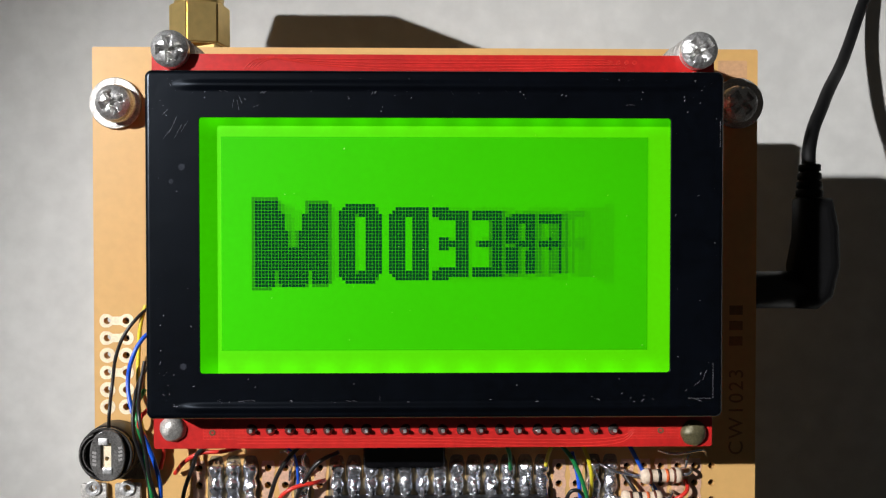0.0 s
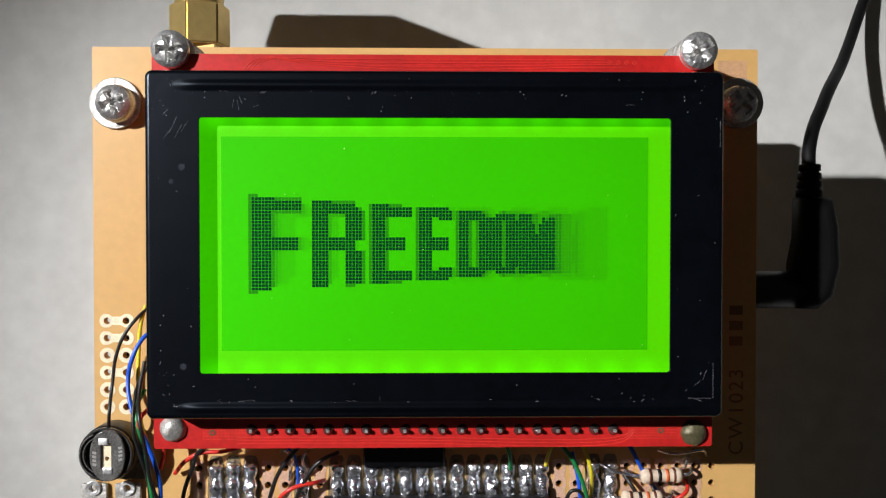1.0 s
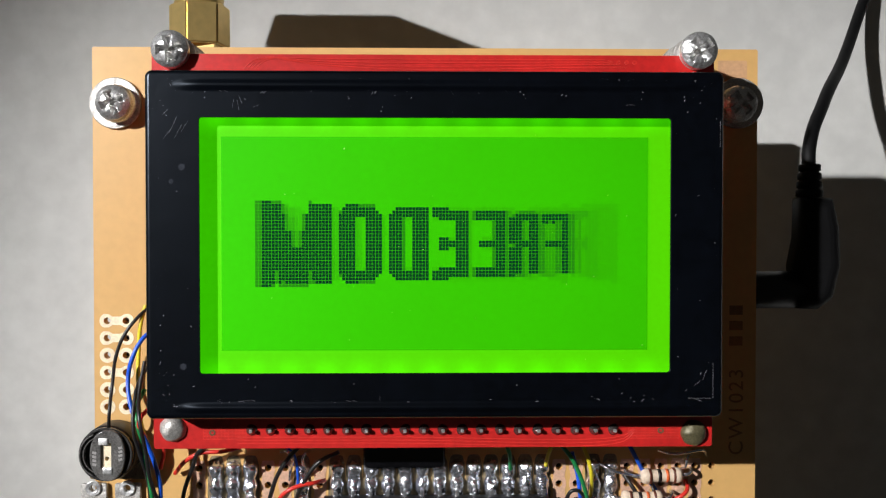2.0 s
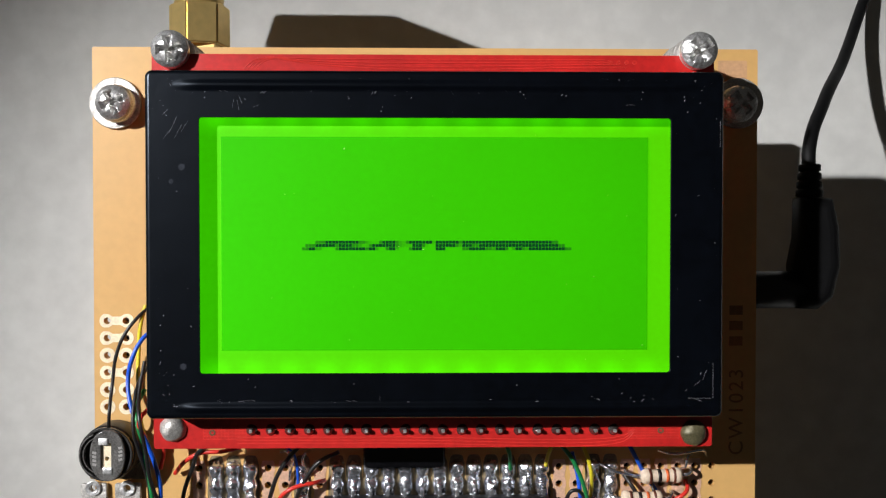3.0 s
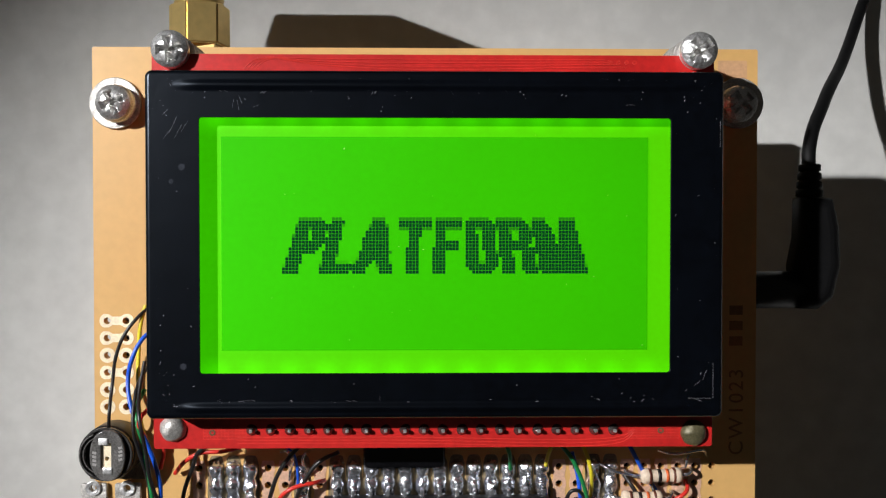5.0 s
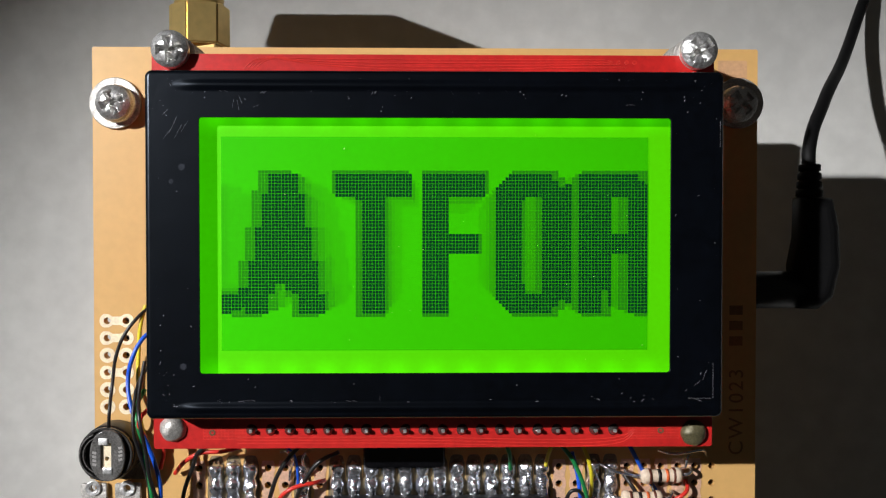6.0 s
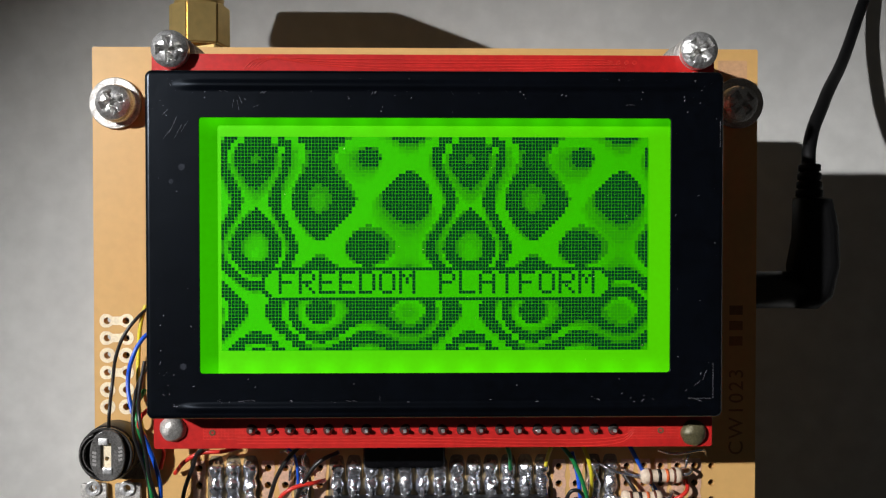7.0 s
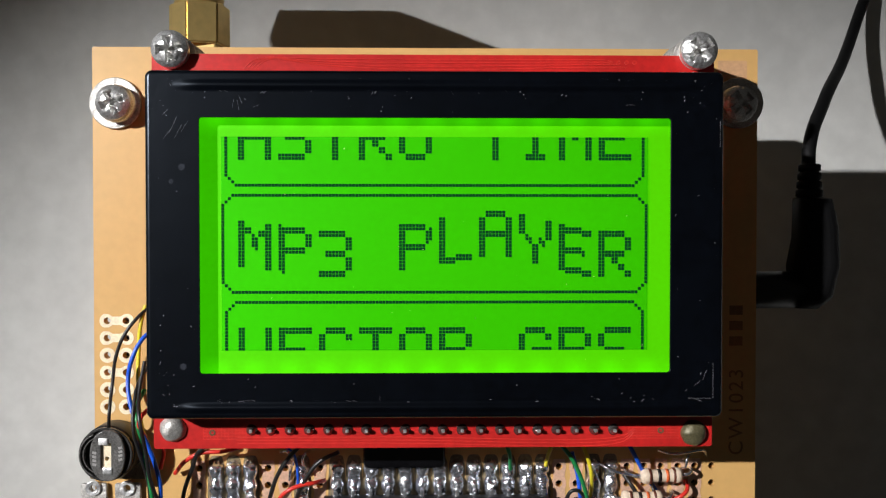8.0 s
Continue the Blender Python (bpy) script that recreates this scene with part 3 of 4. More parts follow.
# a dark sheet added under the board paints shade into the drilled holes
part("hole_shade_sheet", box(bmesh.new(), BX0 + 2, BY0 + 2, BOARD_Z - 2.4, BX1 - 2, BY1 - 12, BOARD_Z - 1.7), HOLE_SHADE, board, "dark sheet added under the board as shade in its holes")


def strip(c):
    """A column of unsoldered pads."""
    x = STRIPX + c * PITCH
    loop = []
    for side in (1, -1):
        for i in range(25):
            q = i / 24 if side == 1 else 1 - i / 24
            y = STRIPY + 1.1 - q * (PITCH * 4 + 2.2)
            w = 0.72 + 0.3 * abs(math.cos((y - STRIPY) * math.pi / PITCH)) ** 0.7
            loop.append((x + side * w, y))
    holes_here = [circle(x, STRIPY - PITCH * r, 0.52, 14) for r in range(5)]
    plate("copper_strip", [loop, *holes_here], BOARD_Z, BOARD_Z + 0.06, COPPER_BARE, board)


def solder_column(c, seed, flux=True):
    """A column of pads flooded with solder: one lump a hole, necks between, wire ends bent over."""
    x = STRIPX + c * PITCH
    bm = bmesh.new()
    n, m = 60, 14
    rows = []
    for i in range(n + 1):
        y = STRIPY + 1.15 - i / n * (PITCH * 4 + 2.2)
        lump = abs(math.cos((y - STRIPY) * math.pi / PITCH))
        w, h = 0.80 + 0.27 * lump ** 0.8, 0.95 + 0.5 * lump
        end = min(1, i / 3, (n - i) / 3)
        row = []
        for k in range(m + 1):
            a = math.pi * k / m
            v = Vector((x + w * math.cos(a) * (0.5 + 0.5 * end), y, BOARD_Z + h * end * math.sin(a) ** 0.8))
            v += noise.noise_vector(Vector((x, y * 1.1, k * 0.22 + seed))) * 0.24 * Vector((1, 0.6, 1)).length * math.sin(a) ** 0.5
            v.z = max(v.z, BOARD_Z - 0.02)
            row.append(bm.verts.new(v))
        rows.append(row)
    for p, q in zip(rows, rows[1:]):
        for k in range(m):
            bm.faces.new((p[k], q[k], q[k + 1], p[k + 1]))
    joint = part("solder_joint", bm, SOLDER, board, "bright lumpy solder", True)
    if flux:
        loop = []
        for i in range(40):
            a = i * math.tau / 40
            loop.append((x + (1.28 + 0.12 * noise.noise(Vector((i * 0.7, seed, 0)))) * math.copysign(abs(math.cos(a)) ** 0.4, math.cos(a)), STRIPY - 5 + 6.9 * math.copysign(abs(math.sin(a)) ** 0.6, math.sin(a))))
        plate("flux_film", [loop], BOARD_Z, BOARD_Z + 0.03 + 0.004 * (seed % 5), FLUX, joint, "brown flux residue")
    rnd = random.Random(seed)
    for r in (0, 1, 2):
        if rnd.random() < 0.6:
            y = STRIPY - r * PITCH + rnd.uniform(-0.3, 0.3)
            part("wire_end", rod(bmesh.new(), (x, y, BOARD_Z + 0.4), (x + rnd.uniform(-0.5, 0.5), y + rnd.uniform(-0.7, 0.7), BOARD_Z + 2.3), 0.22, 0.2, 10), SOLDER, joint, "", True)


SOLDERED = (0, 1, 2, 5, 7, 8, 9, 10, 11, 12, 13, 14, 15, 16, 17, 18, 19, 22, 23)
for c in SOLDERED:
    solder_column(c, 11 + c)
for c in (-1, 3, 4, 6, 20, 21, 24, 25, 26, 27, 28):
    strip(c)

chip = thing("black_chip", "long black plastic component on the tan board under the display", "chip")
KX0, KY0 = -8.90, -34.60
KX1, KY1 = 3.10, -31.25
part("body", box(bmesh.new(), KX0, KY0, BOARD_Z + 0.2, KX1, KY1 + 2, 28.6, 1.2, 5), CHIP_PLASTIC, chip, "", True)
for i in range(4):
    x = KX0 + 1.4 + i * PITCH
    part("lead", box(bmesh.new(), x - 0.25, KY0 - 0.8, BOARD_Z, x + 0.25, KY0 + 0.2, BOARD_Z + 1.0, 0.1), STEEL, chip)


def header():
    """A black socket strip across the soldered columns."""
    h = thing("socket_strip", "long black socket strip across the solder joints", "connector")
    x0, y0 = -14.65, -39.33
    x1, y1 = 18.24, -38.71
    part("body", box(bmesh.new(), x0, y0 - 1.6, BOARD_Z + 1.2, x1, y1, 28.6, 0.2), BLACK_PLASTIC, h)
    for i in range(13):
        x = STRIPX + (7 + i) * PITCH
        part("contact", box(bmesh.new(), x - 0.3, y1 - 0.5, BOARD_Z, x + 0.3, y1 + 0.9, BOARD_Z + 2.2, 0.12), SOLDER, h)


header()


def bare_lead(points):
    """A bare tinned lead left on the board."""
    tagged(tube("bare_lead", points, 0.2, SOLDER), "bent bare tinned lead soldered to the tan board", "wire", "bare leads")


bare_lead([(-20.99, -32.25, 27.00), (-19.45, -32.01, 29.00), (-19.04, -33.13, 28.50), (-19.67, -35.05, 26.50), (-19.97, -36.80, 25.60)])
bare_lead([(-16.78, -32.11, 27.00), (-17.34, -32.27, 29.00), (-17.57, -33.38, 28.50), (-17.20, -34.93, 27.00), (-16.97, -36.15, 25.60)])
bare_lead([(34.59, -32.28, 27.00), (36.14, -32.30, 29.00), (38.06, -32.02, 29.50), (40.27, -31.83, 29.00), (42.18, -33.43, 25.60)])
bare_lead([(26.07, -34.10, 25.60), (26.43, -34.41, 28.00), (28.89, -35.37, 28.20), (30.72, -35.71, 28.20)])
bare_lead([(38.36, -35.44, 25.60), (38.42, -34.39, 28.00), (38.44, -33.18, 28.50), (39.38, -32.81, 27.00), (40.13, -32.57, 25.60)])


def resistor(x, y, z, turn, label):
    """A banded resistor lying on its bent wires."""
    r = thing("resistor", label, "resistor", "resistors")
    r.matrix_world = pose(x * MM, y * MM, z * MM, 0, 0, turn)
    prof = [(0.2, -3.05), (0.85, -2.95), (1.12, -2.6), (1.16, -2.1), (0.98, -1.6), (0.92, -1.2), (0.92, 1.2), (0.98, 1.6), (1.16, 2.1), (1.12, 2.6), (0.85, 2.95), (0.2, 3.05)]
    bm = lathe(prof, 32)
    bm.transform(pose(0, 0, 0, 0, 90))
    body = part("body", bm, CREAM, r, "cream body with bands", True)
    for at, w, rad, mat in ((-1.75, 0.42, 1.075, BAND_BROWN), (-0.35, 0.5, 0.94, BAND_BLACK), (0.8, 0.45, 0.94, BAND_ORANGE), (1.85, 0.4, 1.1, BAND_BROWN)):
        bm = lathe([(rad, -w / 2), (rad + 0.02, -w / 2), (rad + 0.02, w / 2), (rad, w / 2)], 32)
        bm.transform(Matrix.Translation((at, 0, 0)) @ pose(0, 0, 0, 0, 90))
        part("band", bm, mat, body, "", True)
    for s in (-1, 1):
        tube("lead", [(s * 2.9, 0, 0), (s * 3.9, 0.1, 0.05), (s * 4.7, 0.35, -0.7), (s * 4.9, 0.4, BOARD_Z - z)], 0.26, SOLDER, r)


resistor(34.71, -35.73, 28.2, 1.5, "cream resistor with brown, black and orange bands")
resistor(31.89, -39.05, 28.2, 0, "cream resistor with bands among the solder joints")


# ---- trimmer ----
def trimmer():
    """A carbon trimmer: a black ring body, a slotted rotor with a window, and two tinned feet."""
    t = thing("trimmer", "black round trimmer with a slotted rotor and tinned feet", "potentiometer")
    x, y = -45.02, -31.53
    slot = rect(x - 0.45, y - 1.9, x + 0.95, y + 1.75, 0.12)
    plate("base", [circle(x, y, 3.95, 48), rect(x - 0.6, y - 2.1, x + 1.1, y + 1.9)], BOARD_Z + 0.3, 30.20, BLACK_PLASTIC, t, "", 0.25)
    plate("carbon_sheet", [rect(x - 0.43, y - 1.88, x + 0.93, y + 1.73), circle(x + 0.25, y - 0.5, 0.3, 16)], 30.20, 31.3, COPPER, t, "cream paper-based sheet inside the slot")
    plate("rotor", [circle(x, y, 3.8, 48), slot], 30.32, 30.70, BLACK_PLASTIC, t, "", 0.1)
    plate("rim", [circle(x, y, 3.82, 56), circle(x, y, 3.45, 56)], 30.20, 31.15, GLOSS_PLASTIC, t, "", 0.12)
    oval = [(x + 0.45 + 2.5 * math.copysign(abs(math.cos(a)) ** 0.85, math.cos(a)), y + 3.6 * math.sin(a)) for a in (i * math.tau / 56 for i in range(56))]
    plate("rotor_face", [oval, slot], 30.70, 31.75, FACE_PLASTIC, t, "worn glossy grey rotor face", 0.16, 2)
    for inner, outer in ((3.05, 3.25), (2.55, 2.72)):
        arc = [(x - 0.35 + r * math.cos(radians(a)), y + r * math.sin(radians(a))) for r, seq in ((outer, range(112, 250, 6)), (inner, range(246, 110, -6))) for a in seq]
        plate("track_ridge", [arc], 30.70, 31.55, FACE_PLASTIC, t, "", 0.05)
    for dx, dy, turn in ((-1.35, -0.4, 75), (2.3, 0.3, -75)):
        for k in range(4):
            bm = bmesh.new()
            bmesh.ops.create_cube(bm, size=1, matrix=Matrix.Translation((x + dx, y + dy + (k - 1.5) * 0.55, 31.76)) @ pose(0, 0, 0, 0, 0, turn) @ Matrix.Diagonal((0.34, 0.55, 0.1, 1)))
            part("marking", bm, GREY_PLASTIC, t, "raised illegible marking")
    part("wiper", box(bmesh.new(), x - 0.75, y + 1.5, 31.30, x + 0.6, y + 2.5, 31.95, 0.15), STEEL, t, "bent metal wiper")
    part("wiper", box(bmesh.new(), x - 0.2, y - 2.7, 31.20, x + 1.2, y - 1.6, 31.95, 0.25), STEEL, t, "bent metal wiper")
    for fx, fy in ((-48.43, -37.92), (-43.49, -37.95)):
        foot = plate("foot", [rect(fx - 1.9, fy - 2.2, fx + 1.9, fy + 1.0, 0.3), circle(fx, fy + 0.35, 0.45, 16)], BOARD_Z + 0.1, BOARD_Z + 0.8, ZINC, t, "tinned metal foot", 0.12)
        plate("eyelet", [circle(fx, fy + 0.35, 1.15, 28), circle(fx, fy + 0.35, 0.5, 20)], BOARD_Z + 0.8, BOARD_Z + 1.1, STEEL, foot, "", 0.1)
    plate("amber_base", [rect(x - 4.2, y - 4.9, x + 4.4, y - 1.0, 0.5)], BOARD_Z, BOARD_Z + 0.25, FLUX, t, "brown resin base")


trimmer()


# ---- hook-up wires ----
def wire(colour, mat, points, r=0.31):
    w = thing("hookup_wire", "thin " + colour + " insulated hook-up wire on the tan board", "wire", "hook-up wires")
    tube("jacket", points, r, mat, w)
    return w


wire("black", WIRE_BLACK, [(-39.87, -11.00, 28.00), (-41.11, -12.37, 29.00), (-42.65, -14.50, 29.50), (-43.87, -17.33, 29.50), (-44.51, -21.77, 29.60), (-44.50, -26.47, 31.12), (-46.11, -30.33, 25.80)], 0.25)
wire("black", WIRE_BLACK, [(-39.14, -18.63, 29.00), (-40.41, -21.04, 30.15), (-40.67, -23.79, 31.88), (-40.50, -27.52, 33.00), (-39.89, -30.81, 32.50), (-38.97, -35.07, 31.50), (-38.81, -39.38, 30.50), (-38.01, -47.50, 25.80)], 0.25)
wire("blue", WIRE_BLUE, [(-38.54, -13.76, 29.00), (-40.18, -15.42, 30.00), (-41.39, -18.01, 30.50), (-41.99, -20.67, 30.42), (-41.60, -23.51, 31.20), (-40.44, -26.51, 32.15), (-38.78, -30.13, 32.00), (-37.37, -35.07, 31.50), (-37.37, -39.39, 30.50), (-36.57, -47.50, 25.80)])
wire("yellow", WIRE_YELLOW, [(-40.20, -10.59, 28.00), (-40.71, -12.99, 28.50), (-41.05, -16.25, 28.50), (-40.82, -22.59, 29.61), (-40.02, -26.25, 31.48), (-38.94, -31.06, 31.50)])
wire("green", WIRE_GREEN, [(-39.94, -22.59, 29.61), (-40.50, -24.66, 31.44), (-40.02, -26.63, 32.73), (-39.42, -30.13, 32.00), (-38.49, -36.67, 31.50), (-38.50, -39.38, 30.50), (-37.70, -47.50, 25.80)])
wire("red", WIRE_RED, [(-38.71, -24.94, 32.12), (-39.48, -25.84, 32.71), (-39.73, -26.91, 32.92), (-39.25, -29.13, 31.50)])
wire("black", WIRE_BLACK, [(-39.79, -18.48, 30.00), (-40.04, -22.99, 31.87), (-39.34, -26.14, 33.91), (-38.64, -30.57, 33.50), (-38.34, -34.80, 32.50), (-37.22, -39.80, 30.50), (-36.42, -47.50, 25.80)], 0.28)
wire("red", WIRE_RED, [(-36.50, -35.43, 26.60), (-34.34, -33.05, 28.50), (-32.10, -31.87, 29.00), (-28.94, -31.64, 29.00), (-26.71, -31.32, 28.00)])
wire("black", WIRE_BLACK, [(-30.56, -30.25, 30.00), (-32.30, -31.58, 29.50), (-33.67, -34.41, 28.00), (-35.09, -37.99, 27.00), (-35.70, -40.79, 26.00)])
wire("black", WIRE_BLACK, [(-17.44, -30.32, 30.00), (-19.62, -32.75, 29.00), (-21.17, -35.17, 28.50), (-22.49, -38.75, 27.50), (-23.09, -40.87, 26.00)])
wire("black", WIRE_BLACK, [(-12.25, -31.68, 29.50), (-15.09, -33.14, 29.50), (-17.19, -35.88, 29.00), (-18.64, -38.96, 28.00), (-19.26, -41.31, 26.00)])
wire("red", WIRE_RED, [(-21.43, -39.44, 28.00), (-20.04, -37.67, 29.00), (-18.00, -36.69, 29.00), (-15.95, -36.44, 28.50), (-14.61, -36.58, 26.50)])
wire("blue", WIRE_BLUE, [(-20.02, -30.95, 29.00), (-19.02, -32.55, 27.50), (-18.52, -35.59, 27.00), (-18.63, -37.96, 26.30)], 0.2)
wire("green", WIRE_GREEN, [(19.07, -30.09, 30.00), (20.96, -32.22, 30.00), (22.36, -34.82, 29.50), (23.53, -37.91, 28.50), (24.31, -41.29, 27.00)])
wire("yellow", WIRE_YELLOW, [(22.75, -30.51, 30.00), (23.66, -32.69, 29.50), (24.25, -34.88, 29.00), (24.64, -38.18, 27.00), (24.49, -40.33, 26.00)])
wire("blue", WIRE_BLUE, [(21.61, -32.22, 28.00), (22.45, -35.55, 28.00), (22.79, -38.05, 28.00), (23.31, -41.59, 26.00)])
wire("blue", WIRE_BLUE, [(29.46, -30.55, 30.00), (31.02, -33.27, 29.00), (33.13, -36.67, 27.20), (35.21, -39.42, 27.00), (37.01, -41.68, 26.00)])
wire("green", WIRE_GREEN, [(11.86, -30.58, 29.50), (12.40, -32.34, 29.00), (12.63, -34.13, 27.50), (12.78, -35.87, 26.00)])
wire("yellow", WIRE_YELLOW, [(18.64, -30.73, 29.00), (18.13, -32.62, 28.00), (17.95, -35.14, 26.30)], 0.3)
wire("red", WIRE_RED, [(36.59, -39.53, 27.50), (37.78, -38.81, 28.00), (38.76, -37.96, 27.50), (38.94, -37.03, 26.00)])


# ---- stamped writing on the tan board ----
def stamped():
    mark = thing("board_marking", "brown stamped part number on the tan board", "marking")
    x, y = 47.62, -33.45
    cu = bpy.data.curves.new("lettering", "FONT")
    cu.body, cu.size, cu.space_character, cu.extrude = "CW1023", 3.1 * MM, 1.18, 0.01 * MM
    tmp = bpy.data.objects.new("lettering", cu)
    me = bpy.data.meshes.new_from_object(tmp)
    bpy.data.objects.remove(tmp)
    me.materials.clear()
    me.transform(Matrix.Translation((x * MM, y * MM, (BOARD_Z + 0.015) * MM)) @ pose(0, 0, 0, 0, 0, 90))
    link_mesh("lettering", me, INK, mark)
    for i in range(3):
        bx, by = 46.50, -17.01
        part("bar", box(bmesh.new(), bx - 1.0, by + i * 2.3, BOARD_Z, bx + 1.0, by + i * 2.3 + 1.4, BOARD_Z + 0.02), INK, mark, "illegible character")


stamped()
wire("black", WIRE_BLACK, [(25.85, -41.61, 26.00), (23.62, -38.89, 28.00), (21.87, -37.73, 28.50), (20.96, -38.87, 28.00), (21.46, -41.58, 26.00)], 0.28)
wire("black", WIRE_BLACK, [(29.60, -36.00, 26.50), (30.55, -37.41, 27.50), (31.56, -39.08, 27.50), (32.61, -41.65, 26.00)], 0.3)
wire("black", WIRE_BLACK, [(33.35, -36.72, 27.00), (33.61, -37.95, 28.00), (33.41, -39.93, 27.50)], 0.22)
wire("red", WIRE_RED, [(-38.41, -30.17, 27.00), (-38.13, -32.26, 26.60), (-38.70, -34.81, 26.40)], 0.3)


# ---- picture dots of the display ----
COLS, ROWS = 128, 64
DX, DY = (AX1 - AX0) / COLS, (AY1 - AY0) / ROWS

SMALL = {
    "A": "01110 10001 10001 11111 10001 10001 10001", "C": "01110 10001 10000 10000 10000 10001 01110",
    "D": "11110 10001 10001 10001 10001 10001 11110", "E": "11111 10000 10000 11110 10000 10000 11111",
    "F": "11111 10000 10000 11110 10000 10000 10000", "G": "01110 10001 10000 10111 10001 10001 01110",
    "I": "01110 00100 00100 00100 00100 00100 01110", "L": "10000 10000 10000 10000 10000 10000 11111",
    "M": "10001 11011 10101 10101 10001 10001 10001", "O": "01110 10001 10001 10001 10001 10001 01110",
    "P": "11110 10001 10001 11110 10000 10000 10000", "R": "11110 10001 10001 11110 10100 10010 10001",
    "S": "01111 10000 10000 01110 00001 00001 11110", "T": "11111 00100 00100 00100 00100 00100 00100",
    "V": "10001 10001 10001 10001 10001 01010 00100", "Y": "10001 10001 10001 01010 00100 00100 00100",
    "0": "01110 10001 10011 10101 11001 10001 01110", "1": "00100 01100 00100 00100 00100 00100 01110",
    "2": "01110 10001 00001 00110 01000 10000 11111", "3": "11110 00001 00001 01110 00001 00001 11110",
    "7": "11111 00001 00010 00100 01000 01000 01000", " ": "00000 00000 00000 00000 00000 00000 00000",
    "#": "11111 11111 11111 11111 11111 11111 11111",
}
TALL = 21      # dots from foot to top of the large letters


def glyph(width, bars, strokes=(), trims=()):
    """A large condensed letter from upright bars, slanting strokes and cut corners, in dots."""
    x, y = np.meshgrid(np.arange(width) + 0.5, np.arange(TALL) + 0.5)
    out = np.zeros_like(x)
    for x0, y0, x1, y1 in bars:
        out[(x > x0) & (x < x1) & (y > y0) & (y < y1)] = 1
    for xa, ya, xb, yb, w in strokes:
        at = xa + (xb - xa) * (y - ya) / (yb - ya)
        out[(np.abs(x - at) < w / 2) & (y > ya) & (y < yb)] = 1
    for cx, cy, r in trims:
        out[np.abs(x - cx) + np.abs(y - cy) < r] = 0
    return out


ROUND = ((0, 0, 3), (11, 0, 3), (0, TALL, 3), (11, TALL, 3))
LARGE = {
    "F": glyph(10, ((0, 0, 4, TALL), (0, 0, 10, 3), (0, 9, 9, 12))),
    "R": glyph(12, ((0, 0, 4, TALL), (0, 0, 10, 3), (8, 1, 12, 10), (0, 9, 10, 12), (8, 12, 12, TALL)), (), ((12, 0, 3), (12, 11, 2))),
    "E": glyph(11, ((0, 0, 4, TALL), (0, 0, 11, 3), (0, 9, 9, 12), (0, 18, 11, TALL))),
    "D": glyph(11, ((0, 0, 4, TALL), (0, 0, 9, 3), (7, 1, 11, 20), (0, 18, 9, TALL)), (), ((11, 0, 3), (11, TALL, 3))),
    "O": glyph(11, ((0, 0, 4, TALL), (7, 0, 11, TALL), (0, 0, 11, 3), (0, 18, 11, TALL)), (), ROUND),
    "M": glyph(16, ((0, 0, 4, TALL), (12, 0, 16, TALL)), ((2.5, 0, 7.8, TALL, 4.4), (13.5, 0, 8.2, TALL, 4.4))),
    "P": glyph(11, ((0, 0, 4, TALL), (0, 0, 10, 3), (7, 1, 11, 12), (0, 10, 10, 13)), (), ((11, 0, 3), (11, 13, 3))),
    "L": glyph(10, ((0, 0, 4, TALL), (0, 18, 10, TALL))),
    "A": glyph(13, ((3, 13, 10, 16),), ((6.0, 0, 2.0, TALL, 4.0), (7.0, 0, 11.0, TALL, 4.0))),
    "T": glyph(12, ((4, 0, 8, TALL), (0, 0, 12, 3))),
}


def bitmap(font, text, gap=1):
    cells = [font[ch] if font is LARGE else np.array([[c == "1" for c in row] for row in font[ch].split()], float) for ch in text]
    blank = np.zeros((len(cells[0]), gap))
    return np.hstack([x for c in cells for x in (c, blank)])[:, :-gap]


CX, CY = np.meshgrid(np.arange(COLS) + 0.5, np.arange(ROWS) + 0.5)


def lookup(pic, u, v):
    """The picture at u, v from 0 to 1; nothing outside it."""
    h, w = pic.shape
    inside = (u >= 0) & (u < 1) & (v >= 0) & (v < 1)
    return np.where(inside, pic[np.clip((v * h).astype(int), 0, h - 1), np.clip((u * w).astype(int), 0, w - 1)], 0)


WORD_1, WORD_2 = bitmap(LARGE, "FREEDOM", 2), bitmap(LARGE, "PLATFORM", 2)


NEAR = [(a, b, e) for a in (-0.25, 0, 0.25) for b in (-0.25, 0.25) for e in (0.0, 0.6, 1.2)]
CLOSE = [(a, 0, e) for a in (-0.12, 0.12) for e in (-1.3, -0.65, 0, 0.65, 1.3)]


def spinning_word(t):
    """A thick word that turns about its upright axis, in strong perspective; a dot that it touches is set."""
    a = radians(float(np.interp(t, [-1, 0, 1.0, 1.5, 2.7], [-335, -157, 27, 112, 322])))
    size = float(np.interp(t, [2.0, 2.65], [1, 0.02]))
    ca, sa, half, high, eye = math.cos(a), math.sin(a), 47.2 * size, 10.5 * size, 76
    out = np.zeros_like(CX)
    for ox, oy, e in CLOSE:
        e = e * size * abs(sa)
        x, y = CX - 66.4 + ox, CY - 32 + oy
        k = eye * ca - x * sa
        u = np.divide(x * (eye + e * ca) + eye * e * sa, k, out=np.full_like(x, 999.0), where=np.abs(k) > 1e-6)
        depth = (eye + u * sa + e * ca) / eye
        out = np.maximum(out, np.where(depth > 0.05, lookup(WORD_1, (u / half + 1) / 2, (y * depth / high + 1) / 2), 0))
    return out


